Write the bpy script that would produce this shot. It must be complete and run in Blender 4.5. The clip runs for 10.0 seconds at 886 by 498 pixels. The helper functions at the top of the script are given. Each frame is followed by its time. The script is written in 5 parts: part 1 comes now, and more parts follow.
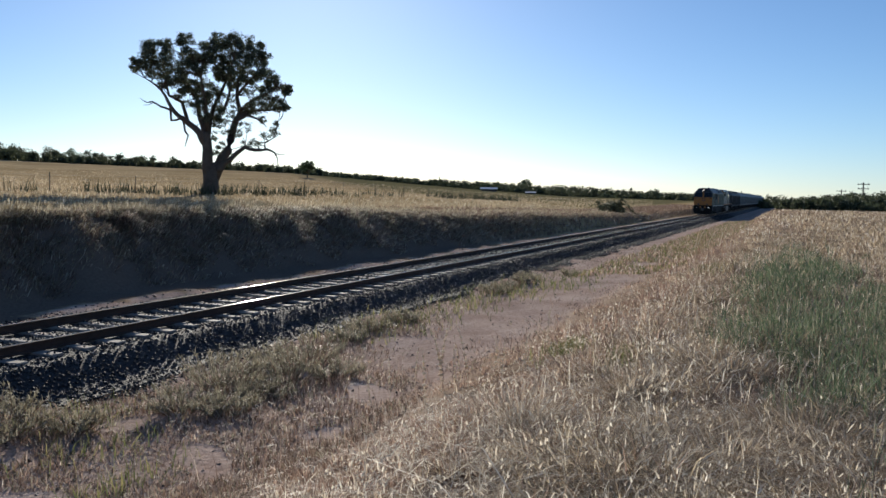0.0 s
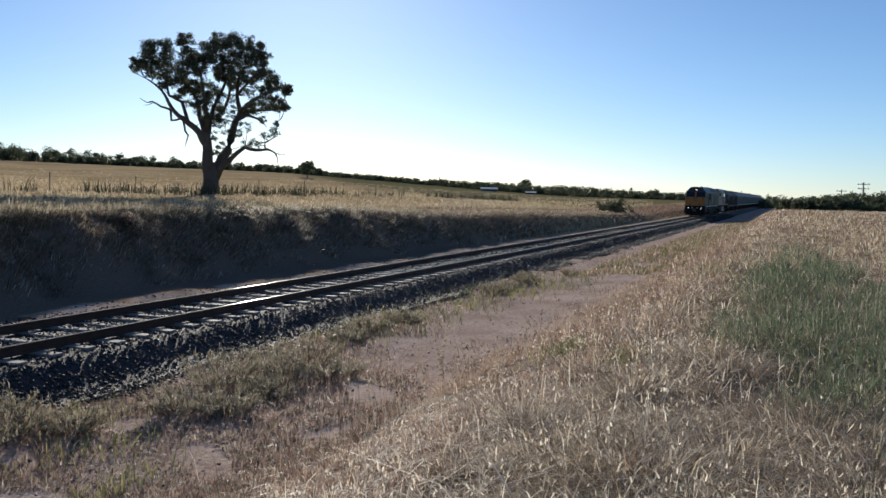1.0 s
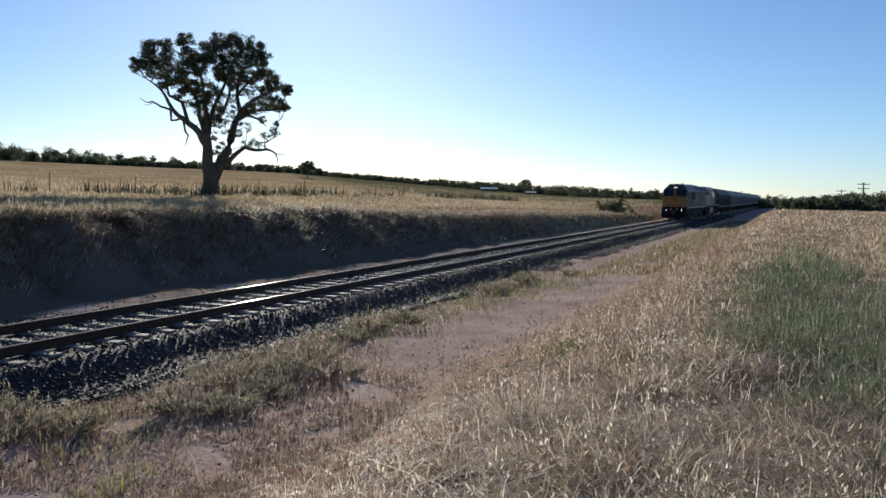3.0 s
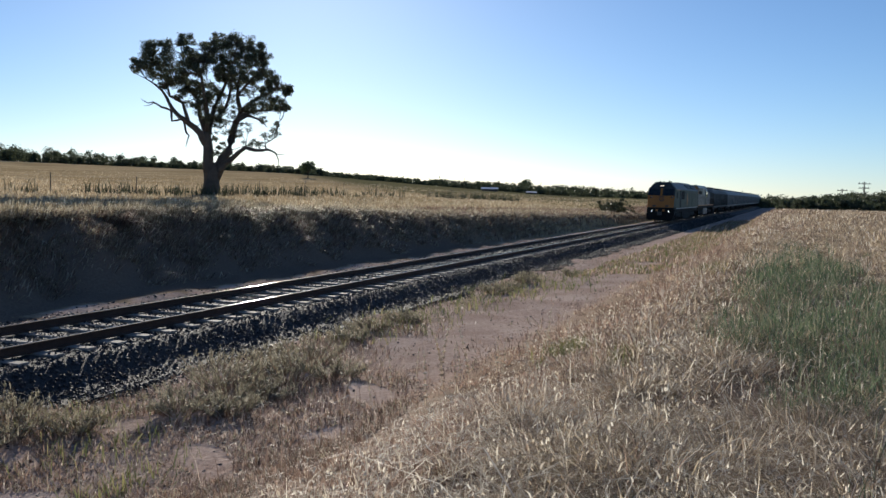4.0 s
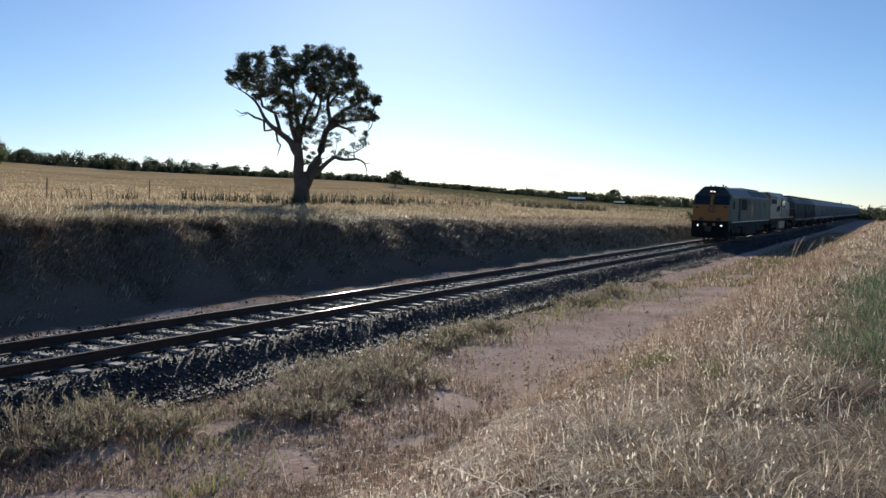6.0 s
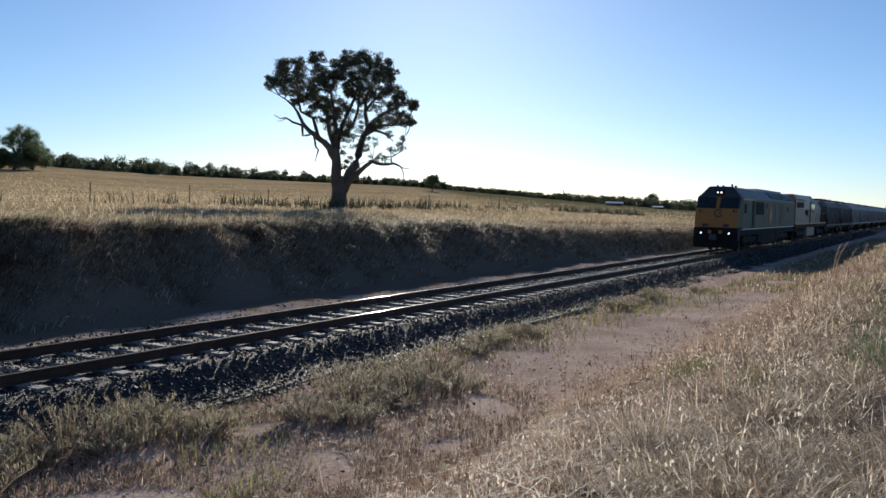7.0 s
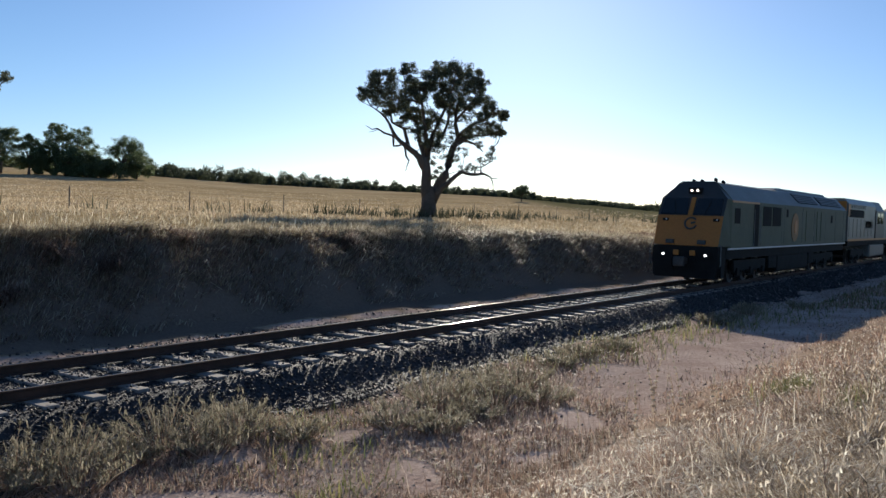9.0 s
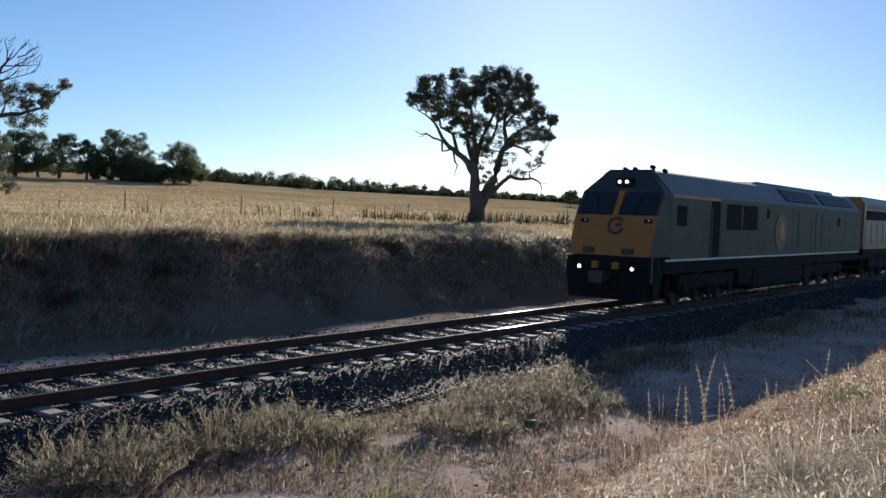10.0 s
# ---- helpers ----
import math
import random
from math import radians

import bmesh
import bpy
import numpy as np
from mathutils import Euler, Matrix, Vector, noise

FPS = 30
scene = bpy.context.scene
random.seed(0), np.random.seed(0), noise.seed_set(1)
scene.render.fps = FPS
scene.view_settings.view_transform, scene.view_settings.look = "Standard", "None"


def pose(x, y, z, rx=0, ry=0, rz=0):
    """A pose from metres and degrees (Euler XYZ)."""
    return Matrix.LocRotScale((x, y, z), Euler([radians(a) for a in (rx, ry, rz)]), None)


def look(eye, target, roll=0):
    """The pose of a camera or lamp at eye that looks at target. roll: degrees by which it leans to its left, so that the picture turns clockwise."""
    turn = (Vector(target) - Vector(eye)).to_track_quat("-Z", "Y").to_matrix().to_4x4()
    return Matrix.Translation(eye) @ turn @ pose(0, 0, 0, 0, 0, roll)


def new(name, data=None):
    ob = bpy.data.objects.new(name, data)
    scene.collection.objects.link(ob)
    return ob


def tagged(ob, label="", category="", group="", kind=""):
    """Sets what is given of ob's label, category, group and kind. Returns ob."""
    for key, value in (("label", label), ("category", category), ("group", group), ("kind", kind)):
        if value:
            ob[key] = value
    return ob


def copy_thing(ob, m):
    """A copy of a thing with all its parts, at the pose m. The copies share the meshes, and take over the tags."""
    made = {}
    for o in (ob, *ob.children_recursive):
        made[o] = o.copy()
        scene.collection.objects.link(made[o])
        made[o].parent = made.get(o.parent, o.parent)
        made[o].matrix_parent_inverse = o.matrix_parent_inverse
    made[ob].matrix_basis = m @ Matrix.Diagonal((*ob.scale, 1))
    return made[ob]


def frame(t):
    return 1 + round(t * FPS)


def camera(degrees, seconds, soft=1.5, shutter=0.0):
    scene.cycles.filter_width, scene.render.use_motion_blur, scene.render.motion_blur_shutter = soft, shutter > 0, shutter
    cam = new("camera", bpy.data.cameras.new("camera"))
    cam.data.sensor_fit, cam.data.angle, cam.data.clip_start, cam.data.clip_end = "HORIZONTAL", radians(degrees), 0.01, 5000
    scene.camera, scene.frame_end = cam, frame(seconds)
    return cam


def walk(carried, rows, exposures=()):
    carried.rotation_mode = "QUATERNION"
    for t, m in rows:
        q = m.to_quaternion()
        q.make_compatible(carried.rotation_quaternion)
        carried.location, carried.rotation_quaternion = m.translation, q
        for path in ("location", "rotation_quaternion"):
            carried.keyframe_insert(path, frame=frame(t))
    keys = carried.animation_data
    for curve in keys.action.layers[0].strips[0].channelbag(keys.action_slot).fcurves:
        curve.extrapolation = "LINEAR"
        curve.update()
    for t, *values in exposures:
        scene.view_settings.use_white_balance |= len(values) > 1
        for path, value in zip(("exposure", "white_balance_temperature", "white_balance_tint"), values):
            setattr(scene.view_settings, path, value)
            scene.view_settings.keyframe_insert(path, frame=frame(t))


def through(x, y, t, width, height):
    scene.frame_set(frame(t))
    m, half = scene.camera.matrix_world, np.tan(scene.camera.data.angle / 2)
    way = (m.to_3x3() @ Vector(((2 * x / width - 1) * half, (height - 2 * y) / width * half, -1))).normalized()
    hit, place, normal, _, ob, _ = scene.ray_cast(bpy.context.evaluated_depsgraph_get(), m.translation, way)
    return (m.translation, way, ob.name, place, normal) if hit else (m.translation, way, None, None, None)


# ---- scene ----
# ---------------------------------------------------------------- camera
EYE = (0.0, 0.0, 2.5)
PAN = [  # seconds, yaw to the left of the track's direction, pitch, roll
    (0.0, 21.040, -3.570, 1.205), (1.0, 21.046, -3.574, 1.207), (2.0, 21.046, -3.574, 1.207),
    (2.7, 21.05, -3.574, 1.20), (3.8, 21.06, -3.574, 1.15), (4.0, 21.091, -3.572, 1.121), (4.5, 21.625, -3.537, 1.159),
    (5.0, 22.737, -3.415, 1.321), (5.5, 24.496, -3.276, 1.390), (6.0, 26.566, -3.101, 1.412),
    (6.2, 27.17, -3.05, 1.42), (6.75, 28.42, -2.92, 1.45), (7.3, 29.58, -2.82, 1.49), (7.5, 30.168, -2.767, 1.503), (8.0, 31.379, -2.668, 1.575), (8.5, 32.858, -2.536, 1.759),
    (9.0, 34.580, -2.388, 1.838), (9.5, 36.362, -2.278, 1.907), (10.0, 37.666, -2.188, 1.937)]


def aim(yaw, pitch, roll):
    a, b = radians(yaw), radians(pitch)
    ahead = Vector((-math.sin(a) * math.cos(b), math.cos(a) * math.cos(b), math.sin(b)))
    return look(EYE, Vector(EYE) + ahead, roll)


cam = camera(52.5, 10.0, soft=1.5)
walk(cam, [(t, aim(y, p, r)) for t, y, p, r in PAN], exposures=[(0.0, 0.26, 5600, 9), (4.0, 0.26, 5600, 9), (8.0, 0.32, 5650, 9), (10.0, 0.45, 5700, 9)])

# ---------------------------------------------------------------- world and sun
SUN_YAW, SUN_UP = 30.0, 17.3
world = bpy.data.worlds.new("sky")
scene.world = world
world.use_nodes = True
wn = world.node_tree.nodes
sky = wn.new("ShaderNodeTexSky")
sky.sky_type = 'NISHITA'
sky.sun_disc = False
sky.sun_elevation = radians(SUN_UP)
sky.sun_rotation = radians(-SUN_YAW)
sky.air_density, sky.dust_density, sky.ozone_density = 0.78, 0.15, 3.0
wn["Background"].inputs[1].default_value = 0.075
world.node_tree.links.new(sky.outputs[0], wn["Background"].inputs[0])

sun_data = bpy.data.lights.new("sun", 'SUN')
sun_data.energy, sun_data.angle, sun_data.color = 5.0, radians(0.6), (1.0, 0.84, 0.62)
sun = new("sun", sun_data)
_a, _b = radians(SUN_YAW), radians(SUN_UP)
SUN_AT = Vector((-math.sin(_a) * math.cos(_b), math.cos(_a) * math.cos(_b), math.sin(_b)))
sun.matrix_world = look(SUN_AT * 50, (0, 0, 0))

# ---------------------------------------------------------------- materials
def mat(name, build):
    m = bpy.data.materials.new(name)
    m.use_nodes = True
    nt = m.node_tree
    b = nt.nodes["Principled BSDF"]
    build(nt, b)
    return m


def node(nt, kind, **sets):
    n = nt.nodes.new(kind)
    for k, v in sets.items():
        n.inputs[k].default_value = v
    return n


def coords(nt, scale=(1, 1, 1), kind="Object"):
    tc = nt.nodes.new("ShaderNodeTexCoord")
    mp = nt.nodes.new("ShaderNodeMapping")
    mp.inputs["Scale"].default_value = scale
    nt.links.new(tc.outputs[kind], mp.inputs["Vector"])
    return mp.outputs["Vector"]


def noise_tex(nt, vec, scale, detail=4.0, rough=0.6):
    n = node(nt, "ShaderNodeTexNoise", Scale=scale, Detail=detail, Roughness=rough)
    nt.links.new(vec, n.inputs["Vector"])
    return n.outputs["Fac"]


def ramp(nt, fac, stops):
    r = nt.nodes.new("ShaderNodeValToRGB")
    e = r.color_ramp.elements
    while len(e) < len(stops):
        e.new(0.5)
    for el, (p, c) in zip(e, stops):
        el.position = p
        el.color = (*c, 1)
    nt.links.new(fac, r.inputs["Fac"])
    return r.outputs["Color"]


def mixc(nt, fac, a, b, blend='MIX'):
    m = nt.nodes.new("ShaderNodeMix")
    m.data_type, m.blend_type = 'RGBA', blend
    for sock, v in ((m.inputs[0], fac), (m.inputs[6], a), (m.inputs[7], b)):
        if hasattr(v, "links"):
            nt.links.new(v, sock)
        elif isinstance(v, (int, float)):
            sock.default_value = v
        else:
            sock.default_value = (*v, 1)
    return m.outputs[2]


def bump(nt, b, height, strength=0.4, dist=0.02):
    n = node(nt, "ShaderNodeBump", Strength=strength, Distance=dist)
    nt.links.new(height, n.inputs["Height"])
    nt.links.new(n.outputs[0], b.inputs["Normal"])


def mottled(name, c1, c2, scale=3.0, rough=0.7, metal=0.0, fine=40.0, bumpy=0.2, dist=0.01, spec=0.5):
    """A plain surface with stains at one scale and grain at another."""
    def build(nt, b):
        v = coords(nt)
        big, small = noise_tex(nt, v, scale), noise_tex(nt, v, fine, 3.0)
        base = ramp(nt, big, [(0.3, c1), (0.7, c2)])
        col = mixc(nt, 0.35, base, ramp(nt, small, [(0.3, tuple(c * 0.6 for c in c1)), (0.7, c2)]))
        nt.links.new(col, b.inputs["Base Color"])
        b.inputs["Roughness"].default_value = rough
        b.inputs["Metallic"].default_value = metal
        b.inputs["Specular IOR Level"].default_value = spec
        if bumpy:
            bump(nt, b, small, bumpy, dist)
    return mat(name, build)


def leafy(name, stops, through=0.5, tint=(1, 1, 1), rough=0.6, gloss=0.25):
    """Thin blades and leaves: each island its own tone, light passes through."""
    def build(nt, b):
        g = nt.nodes.new("ShaderNodeNewGeometry")
        col = ramp(nt, g.outputs["Random Per Island"], stops)
        nt.links.new(col, b.inputs["Base Color"])
        b.inputs["Roughness"].default_value = rough
        b.inputs["Specular IOR Level"].default_value = gloss
        tr = nt.nodes.new("ShaderNodeBsdfTranslucent")
        nt.links.new(mixc(nt, 1.0, col, tint, 'MULTIPLY'), tr.inputs["Color"])
        mx = nt.nodes.new("ShaderNodeMixShader")
        mx.inputs[0].default_value = through
        nt.links.new(b.outputs[0], mx.inputs[1])
        nt.links.new(tr.outputs[0], mx.inputs[2])
        nt.links.new(mx.outputs[0], nt.nodes["Material Output"].inputs["Surface"])
    return mat(name, build)


# near-white ramp end paints sun sparkle into a few of the blades
DRY = leafy("dry_grass", [(0.0, (0.13, 0.10, 0.07)), (0.3, (0.29, 0.22, 0.145)), (0.6, (0.53, 0.42, 0.275)), (0.85, (0.76, 0.64, 0.46)), (1.0, (0.95, 0.90, 0.80))], 0.55, rough=0.5, gloss=0.3)
DULL = leafy("dull_dead_grass", [(0.0, (0.085, 0.062, 0.05)), (0.5, (0.23, 0.155, 0.115)), (0.9, (0.40, 0.29, 0.225)), (1.0, (0.7, 0.6, 0.5))], 0.4, gloss=0.15)
THISTLE = leafy("dark_thistle", [(0.0, (0.035, 0.042, 0.025)), (1.0, (0.09, 0.095, 0.055))], 0.25)
RUSTY = leafy("rusty_grass", [(0.0, (0.17, 0.11, 0.085)), (0.5, (0.38, 0.26, 0.195)), (0.85, (0.58, 0.44, 0.34)), (1.0, (0.92, 0.84, 0.72))], 0.5, rough=0.5, gloss=0.25)
GREEN = leafy("green_weed", [(0.0, (0.065, 0.088, 0.052)), (0.5, (0.12, 0.165, 0.09)), (0.8, (0.195, 0.235, 0.14)), (1.0, (0.46, 0.40, 0.29))], 0.5)
SAGE = leafy("grey_green_shrub", [(0.0, (0.14, 0.13, 0.09)), (0.5, (0.28, 0.255, 0.175)), (1.0, (0.46, 0.41, 0.31))], 0.55)
GUM = leafy("gum_leaves", [(0.0, (0.07, 0.08, 0.055)), (0.6, (0.115, 0.13, 0.085)), (1.0, (0.18, 0.195, 0.13))], 0.45, gloss=0.5)
FARLEAF = leafy("far_leaves", [(0.0, (0.05, 0.06, 0.035)), (0.6, (0.085, 0.10, 0.055)), (1.0, (0.13, 0.14, 0.08))], 0.35)
YOUNG_GUM = leafy("young_gum_leaves", [(0.0, (0.075, 0.10, 0.045)), (0.6, (0.12, 0.155, 0.075)), (1.0, (0.19, 0.22, 0.11))], 0.5, gloss=0.4)
PADDOCK = leafy("paddock_stubble", [(0.0, (0.28, 0.205, 0.12)), (0.5, (0.50, 0.395, 0.25)), (1.0, (0.74, 0.62, 0.44))], 0.5)
BARK = mottled("gum_bark", (0.06, 0.047, 0.037), (0.14, 0.112, 0.09), 1.2, 0.85, fine=12, bumpy=0.6, dist=0.05)
BALLAST = leafy("ballast_stone", [(0.0, (0.018, 0.018, 0.02)), (0.6, (0.042, 0.042, 0.046)), (0.9, (0.085, 0.083, 0.082)), (1.0, (0.32, 0.29, 0.27))], 0.0, rough=0.65, gloss=0.25)
BALLAST_BED = mottled("ballast_bed", (0.018, 0.018, 0.02), (0.042, 0.041, 0.04), 2.0, 0.8, fine=30, bumpy=0.9, dist=0.05)
CONCRETE = mottled("sleeper_concrete", (0.22, 0.19, 0.165), (0.37, 0.33, 0.29), 2.0, 0.85, fine=60, bumpy=0.3, dist=0.005)
RAIL_SIDE = mottled("rusty_rail", (0.05, 0.028, 0.018), (0.11, 0.06, 0.04), 3.0, 0.75, 0.2, fine=60, bumpy=0.4, dist=0.003)
RAIL_TOP = mottled("polished_rail_head", (0.10, 0.098, 0.095), (0.17, 0.165, 0.16), 0.8, 0.1, 1.0, fine=90, bumpy=0.0, dist=0.001)
POST = mottled("weathered_post", (0.08, 0.065, 0.05), (0.17, 0.14, 0.11), 4.0, 0.85, fine=40, bumpy=0.5)
WIRE = mottled("galvanised_wire", (0.25, 0.25, 0.25), (0.35, 0.35, 0.34), 4.0, 0.5, 0.8, bumpy=0)
YELLOW = mottled("orange_yellow_paint", (0.38, 0.14, 0.018), (0.47, 0.18, 0.026), 0.8, 0.4, fine=15, bumpy=0.03)
FADED = mottled("faded_emblem_orange", (0.20, 0.12, 0.045), (0.34, 0.17, 0.05), 2.5, 0.6, fine=14, bumpy=0.03)
OLIVE = mottled("grey_green_paint", (0.075, 0.09, 0.058), (0.115, 0.13, 0.085), 0.7, 0.6, fine=12, bumpy=0.03, spec=0.3)
ROOF_GREY = mottled("roof_grey_paint", (0.14, 0.155, 0.155), (0.21, 0.225, 0.22), 0.6, 0.6, fine=10, bumpy=0.05)
SILVER = mottled("pale_grey_paint", (0.09, 0.098, 0.10), (0.165, 0.172, 0.17), 0.7, 0.4, fine=12, bumpy=0.03)
BLACK = mottled("grimy_black", (0.008, 0.008, 0.008), (0.02, 0.019, 0.018), 1.5, 0.8, fine=25, bumpy=0.2, spec=0.2)
DARK = mottled("dark_cab_paint", (0.03, 0.033, 0.035), (0.05, 0.052, 0.052), 1.0, 0.45, fine=20, bumpy=0.03)
WHITE = mottled("white_stripe_paint", (0.60, 0.60, 0.58), (0.78, 0.78, 0.76), 1.0, 0.5, fine=20, bumpy=0)
STEEL = mottled("worn_steel", (0.04, 0.036, 0.033), (0.09, 0.08, 0.075), 2.0, 0.55, 0.3, fine=30, bumpy=0.1)
# light wagon grey, made paler still so that distance haze is in the colour
WAGON = mottled("grain_wagon_grey", (0.17, 0.17, 0.165), (0.28, 0.28, 0.265), 0.5, 0.55, fine=9, bumpy=0.05)
WAGON_BROWN = mottled("wagon_dark_grey", (0.055, 0.055, 0.05), (0.10, 0.098, 0.09), 0.6, 0.65, fine=9, bumpy=0.05)
TIN = mottled("shed_iron", (0.55, 0.56, 0.57), (0.70, 0.70, 0.70), 0.3, 0.4, 0.2, fine=3, bumpy=0)


def _glass(nt, b):
    b.inputs["Base Color"].default_value = (0.012, 0.015, 0.016, 1)
    b.inputs["Roughness"].default_value = 0.06
    b.inputs["Specular IOR Level"].default_value = 0.7


GLASS = mat("dark_window_glass", _glass)


def glow(name, colour, power):
    def build(nt, b):
        b.inputs["Base Color"].default_value = (*colour, 1)
        b.inputs["Emission Color"].default_value = (*colour, 1)
        b.inputs["Emission Strength"].default_value = power
    return mat(name, build)


LAMP_WHITE = glow("headlight_glow", (1.0, 0.93, 0.82), 2.5)
LAMP_WARM = glow("marker_glow", (1.0, 0.78, 0.6), 2.5)


def _ground(nt, b):
    """Dry paddock, bare dirt beside the line, by place across the track."""
    tc = nt.nodes.new("ShaderNodeTexCoord")
    sep = nt.nodes.new("ShaderNodeSeparateXYZ")
    nt.links.new(tc.outputs["Object"], sep.inputs[0])
    v = coords(nt)
    n_big, n_mid, n_fine = noise_tex(nt, v, 0.045, 5), noise_tex(nt, v, 0.7, 5), noise_tex(nt, v, 14.0, 4)
    straw = ramp(nt, n_mid, [(0.3, (0.46, 0.345, 0.20)), (0.55, (0.64, 0.505, 0.32)), (0.75, (0.80, 0.67, 0.47))])
    streak = noise_tex(nt, coords(nt, (0.9, 0.035, 1.0)), 0.5, 4)
    straw = mixc(nt, ramp(nt, streak, [(0.4, (0, 0, 0)), (0.65, (0.85, 0.85, 0.85))]), straw, (0.36, 0.25, 0.115))
    straw = mixc(nt, ramp(nt, n_big, [(0.42, (0, 0, 0)), (0.62, (0.8, 0.8, 0.8))]), straw, (0.30, 0.22, 0.115))
    straw = mixc(nt, 0.4, straw, ramp(nt, n_fine, [(0.3, (0.22, 0.155, 0.075)), (0.7, (0.62, 0.48, 0.27))]))
    litter = ramp(nt, n_mid, [(0.3, (0.17, 0.125, 0.09)), (0.6, (0.30, 0.225, 0.16)), (0.8, (0.42, 0.33, 0.24))])
    dirt = ramp(nt, n_mid, [(0.3, (0.32, 0.225, 0.18)), (0.55, (0.55, 0.43, 0.36)), (0.8, (0.74, 0.62, 0.54))])
    dirt = mixc(nt, 0.45, dirt, ramp(nt, n_fine, [(0.35, (0.18, 0.125, 0.10)), (0.65, (0.56, 0.45, 0.38))]))
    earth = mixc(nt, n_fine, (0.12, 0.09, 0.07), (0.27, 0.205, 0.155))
    wob = nt.nodes.new("ShaderNodeMath")
    wob.operation = 'MULTIPLY_ADD'
    nt.links.new(n_mid, wob.inputs[0])
    wob.inputs[1].default_value = 1.8
    nt.links.new(sep.outputs["X"], wob.inputs[2])
    shift = nt.nodes.new("ShaderNodeMath")
    shift.operation = 'MULTIPLY_ADD'
    nt.links.new(wob.outputs[0], shift.inputs[0])
    shift.inputs[1].default_value, shift.inputs[2].default_value = 1 / 24, 20.5 / 24
    zone = shift.outputs[0]          # X from -20.5 to 3.5
    def at(x):
        return (x + 20.5 + 0.9) / 24
    is_dirt = ramp(nt, zone, [(at(-15.35), (0, 0, 0)), (at(-15.1), (1, 1, 1)), (at(-5.0), (1, 1, 1)), (at(-3.8), (0, 0, 0))])
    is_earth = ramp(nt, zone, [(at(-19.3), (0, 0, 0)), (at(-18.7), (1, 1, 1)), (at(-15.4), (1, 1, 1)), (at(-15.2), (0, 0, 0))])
    is_litter = ramp(nt, zone, [(at(-5.0), (0, 0, 0)), (at(-3.8), (1, 1, 1))])
    col = mixc(nt, is_dirt, mixc(nt, is_litter, straw, litter), dirt)
    # a darker green crop paddock behind the straw one, and no bare face where the cutting runs out
    def linear(ax, ay, c):
        m1 = nt.nodes.new("ShaderNodeMath")
        m1.operation = 'MULTIPLY_ADD'
        nt.links.new(sep.outputs["X"], m1.inputs[0])
        m1.inputs[1].default_value, m1.inputs[2].default_value = ax, c
        m2 = nt.nodes.new("ShaderNodeMath")
        m2.operation = 'MULTIPLY_ADD'
        m2.use_clamp = True
        nt.links.new(sep.outputs["Y"], m2.inputs[0])
        m2.inputs[1].default_value = ay
        nt.links.new(m1.outputs[0], m2.inputs[2])
        return m2.outputs[0]
    crop = mixc(nt, 1.0, linear(1.15 / 25, 1 / 25, -82 / 25), linear(-0.2, 0, -4.8), 'MULTIPLY')
    col = mixc(nt, crop, col, mixc(nt, n_mid, (0.13, 0.125, 0.065), (0.22, 0.19, 0.10)))
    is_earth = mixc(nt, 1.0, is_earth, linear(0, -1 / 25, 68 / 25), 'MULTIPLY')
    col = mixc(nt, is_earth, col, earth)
    nt.links.new(col, b.inputs["Base Color"])
    b.inputs["Roughness"].default_value = 0.95
    b.inputs["Specular IOR Level"].default_value = 0.0
    bump(nt, b, n_fine, 0.7, 0.05)


GROUND = mat("ground_earth", _ground)

# ---------------------------------------------------------------- mesh tools
def part(name, bm, material, parent=None, label="", smooth=False):
    me = bpy.data.meshes.new(name)
    bm.normal_update()
    bm.to_mesh(me)
    bm.free()
    if smooth:
        me.shade_smooth()
    for m in (material if isinstance(material, (list, tuple)) else [material]):
        me.materials.append(m)
    ob = new(name, me)
    ob.parent = parent
    if label:
        tagged(ob, label=label)
    return ob


def raw(name, verts, faces, material, parent=None, smooth=False):
    """One mesh from numpy arrays: verts (n, 3), faces (m, k)."""
    me = bpy.data.meshes.new(name)
    verts, faces = np.asarray(verts, np.float32), np.asarray(faces, np.int32)
    k = faces.shape[1]
    me.vertices.add(len(verts))
    me.vertices.foreach_set("co", verts.ravel())
    me.loops.add(faces.size)
    me.loops.foreach_set("vertex_index", faces.ravel())
    me.polygons.add(len(faces))
    me.polygons.foreach_set("loop_start", np.arange(0, faces.size, k, dtype=np.int32))
    me.update(calc_edges=True)
    me.validate()
    if smooth:
        me.shade_smooth()
    me.materials.append(material)
    ob = new(name, me)
    ob.parent = parent
    return ob


def empty(name, place=(0, 0, 0)):
    e = new(name)
    e.empty_display_size = 0.3
    e.location = place
    return e


def box(bm, x0, x1, y0, y1, z0, z1, bevel=0.0):
    vs = [bm.verts.new((x, y, z)) for x in (x0, x1) for y in (y0, y1) for z in (z0, z1)]
    fs = [bm.faces.new([vs[i] for i in q]) for q in ((0, 1, 3, 2), (4, 6, 7, 5), (0, 4, 5, 1), (2, 3, 7, 6), (0, 2, 6, 4), (1, 5, 7, 3))]
    if bevel:
        es = list({e for fc in fs for e in fc.edges})
        bmesh.ops.bevel(bm, geom=es, offset=bevel, segments=2, affect='EDGES', profile=0.5)


def boxed(*a, **k):
    bm = bmesh.new()
    box(bm, *a, **k)
    return bm


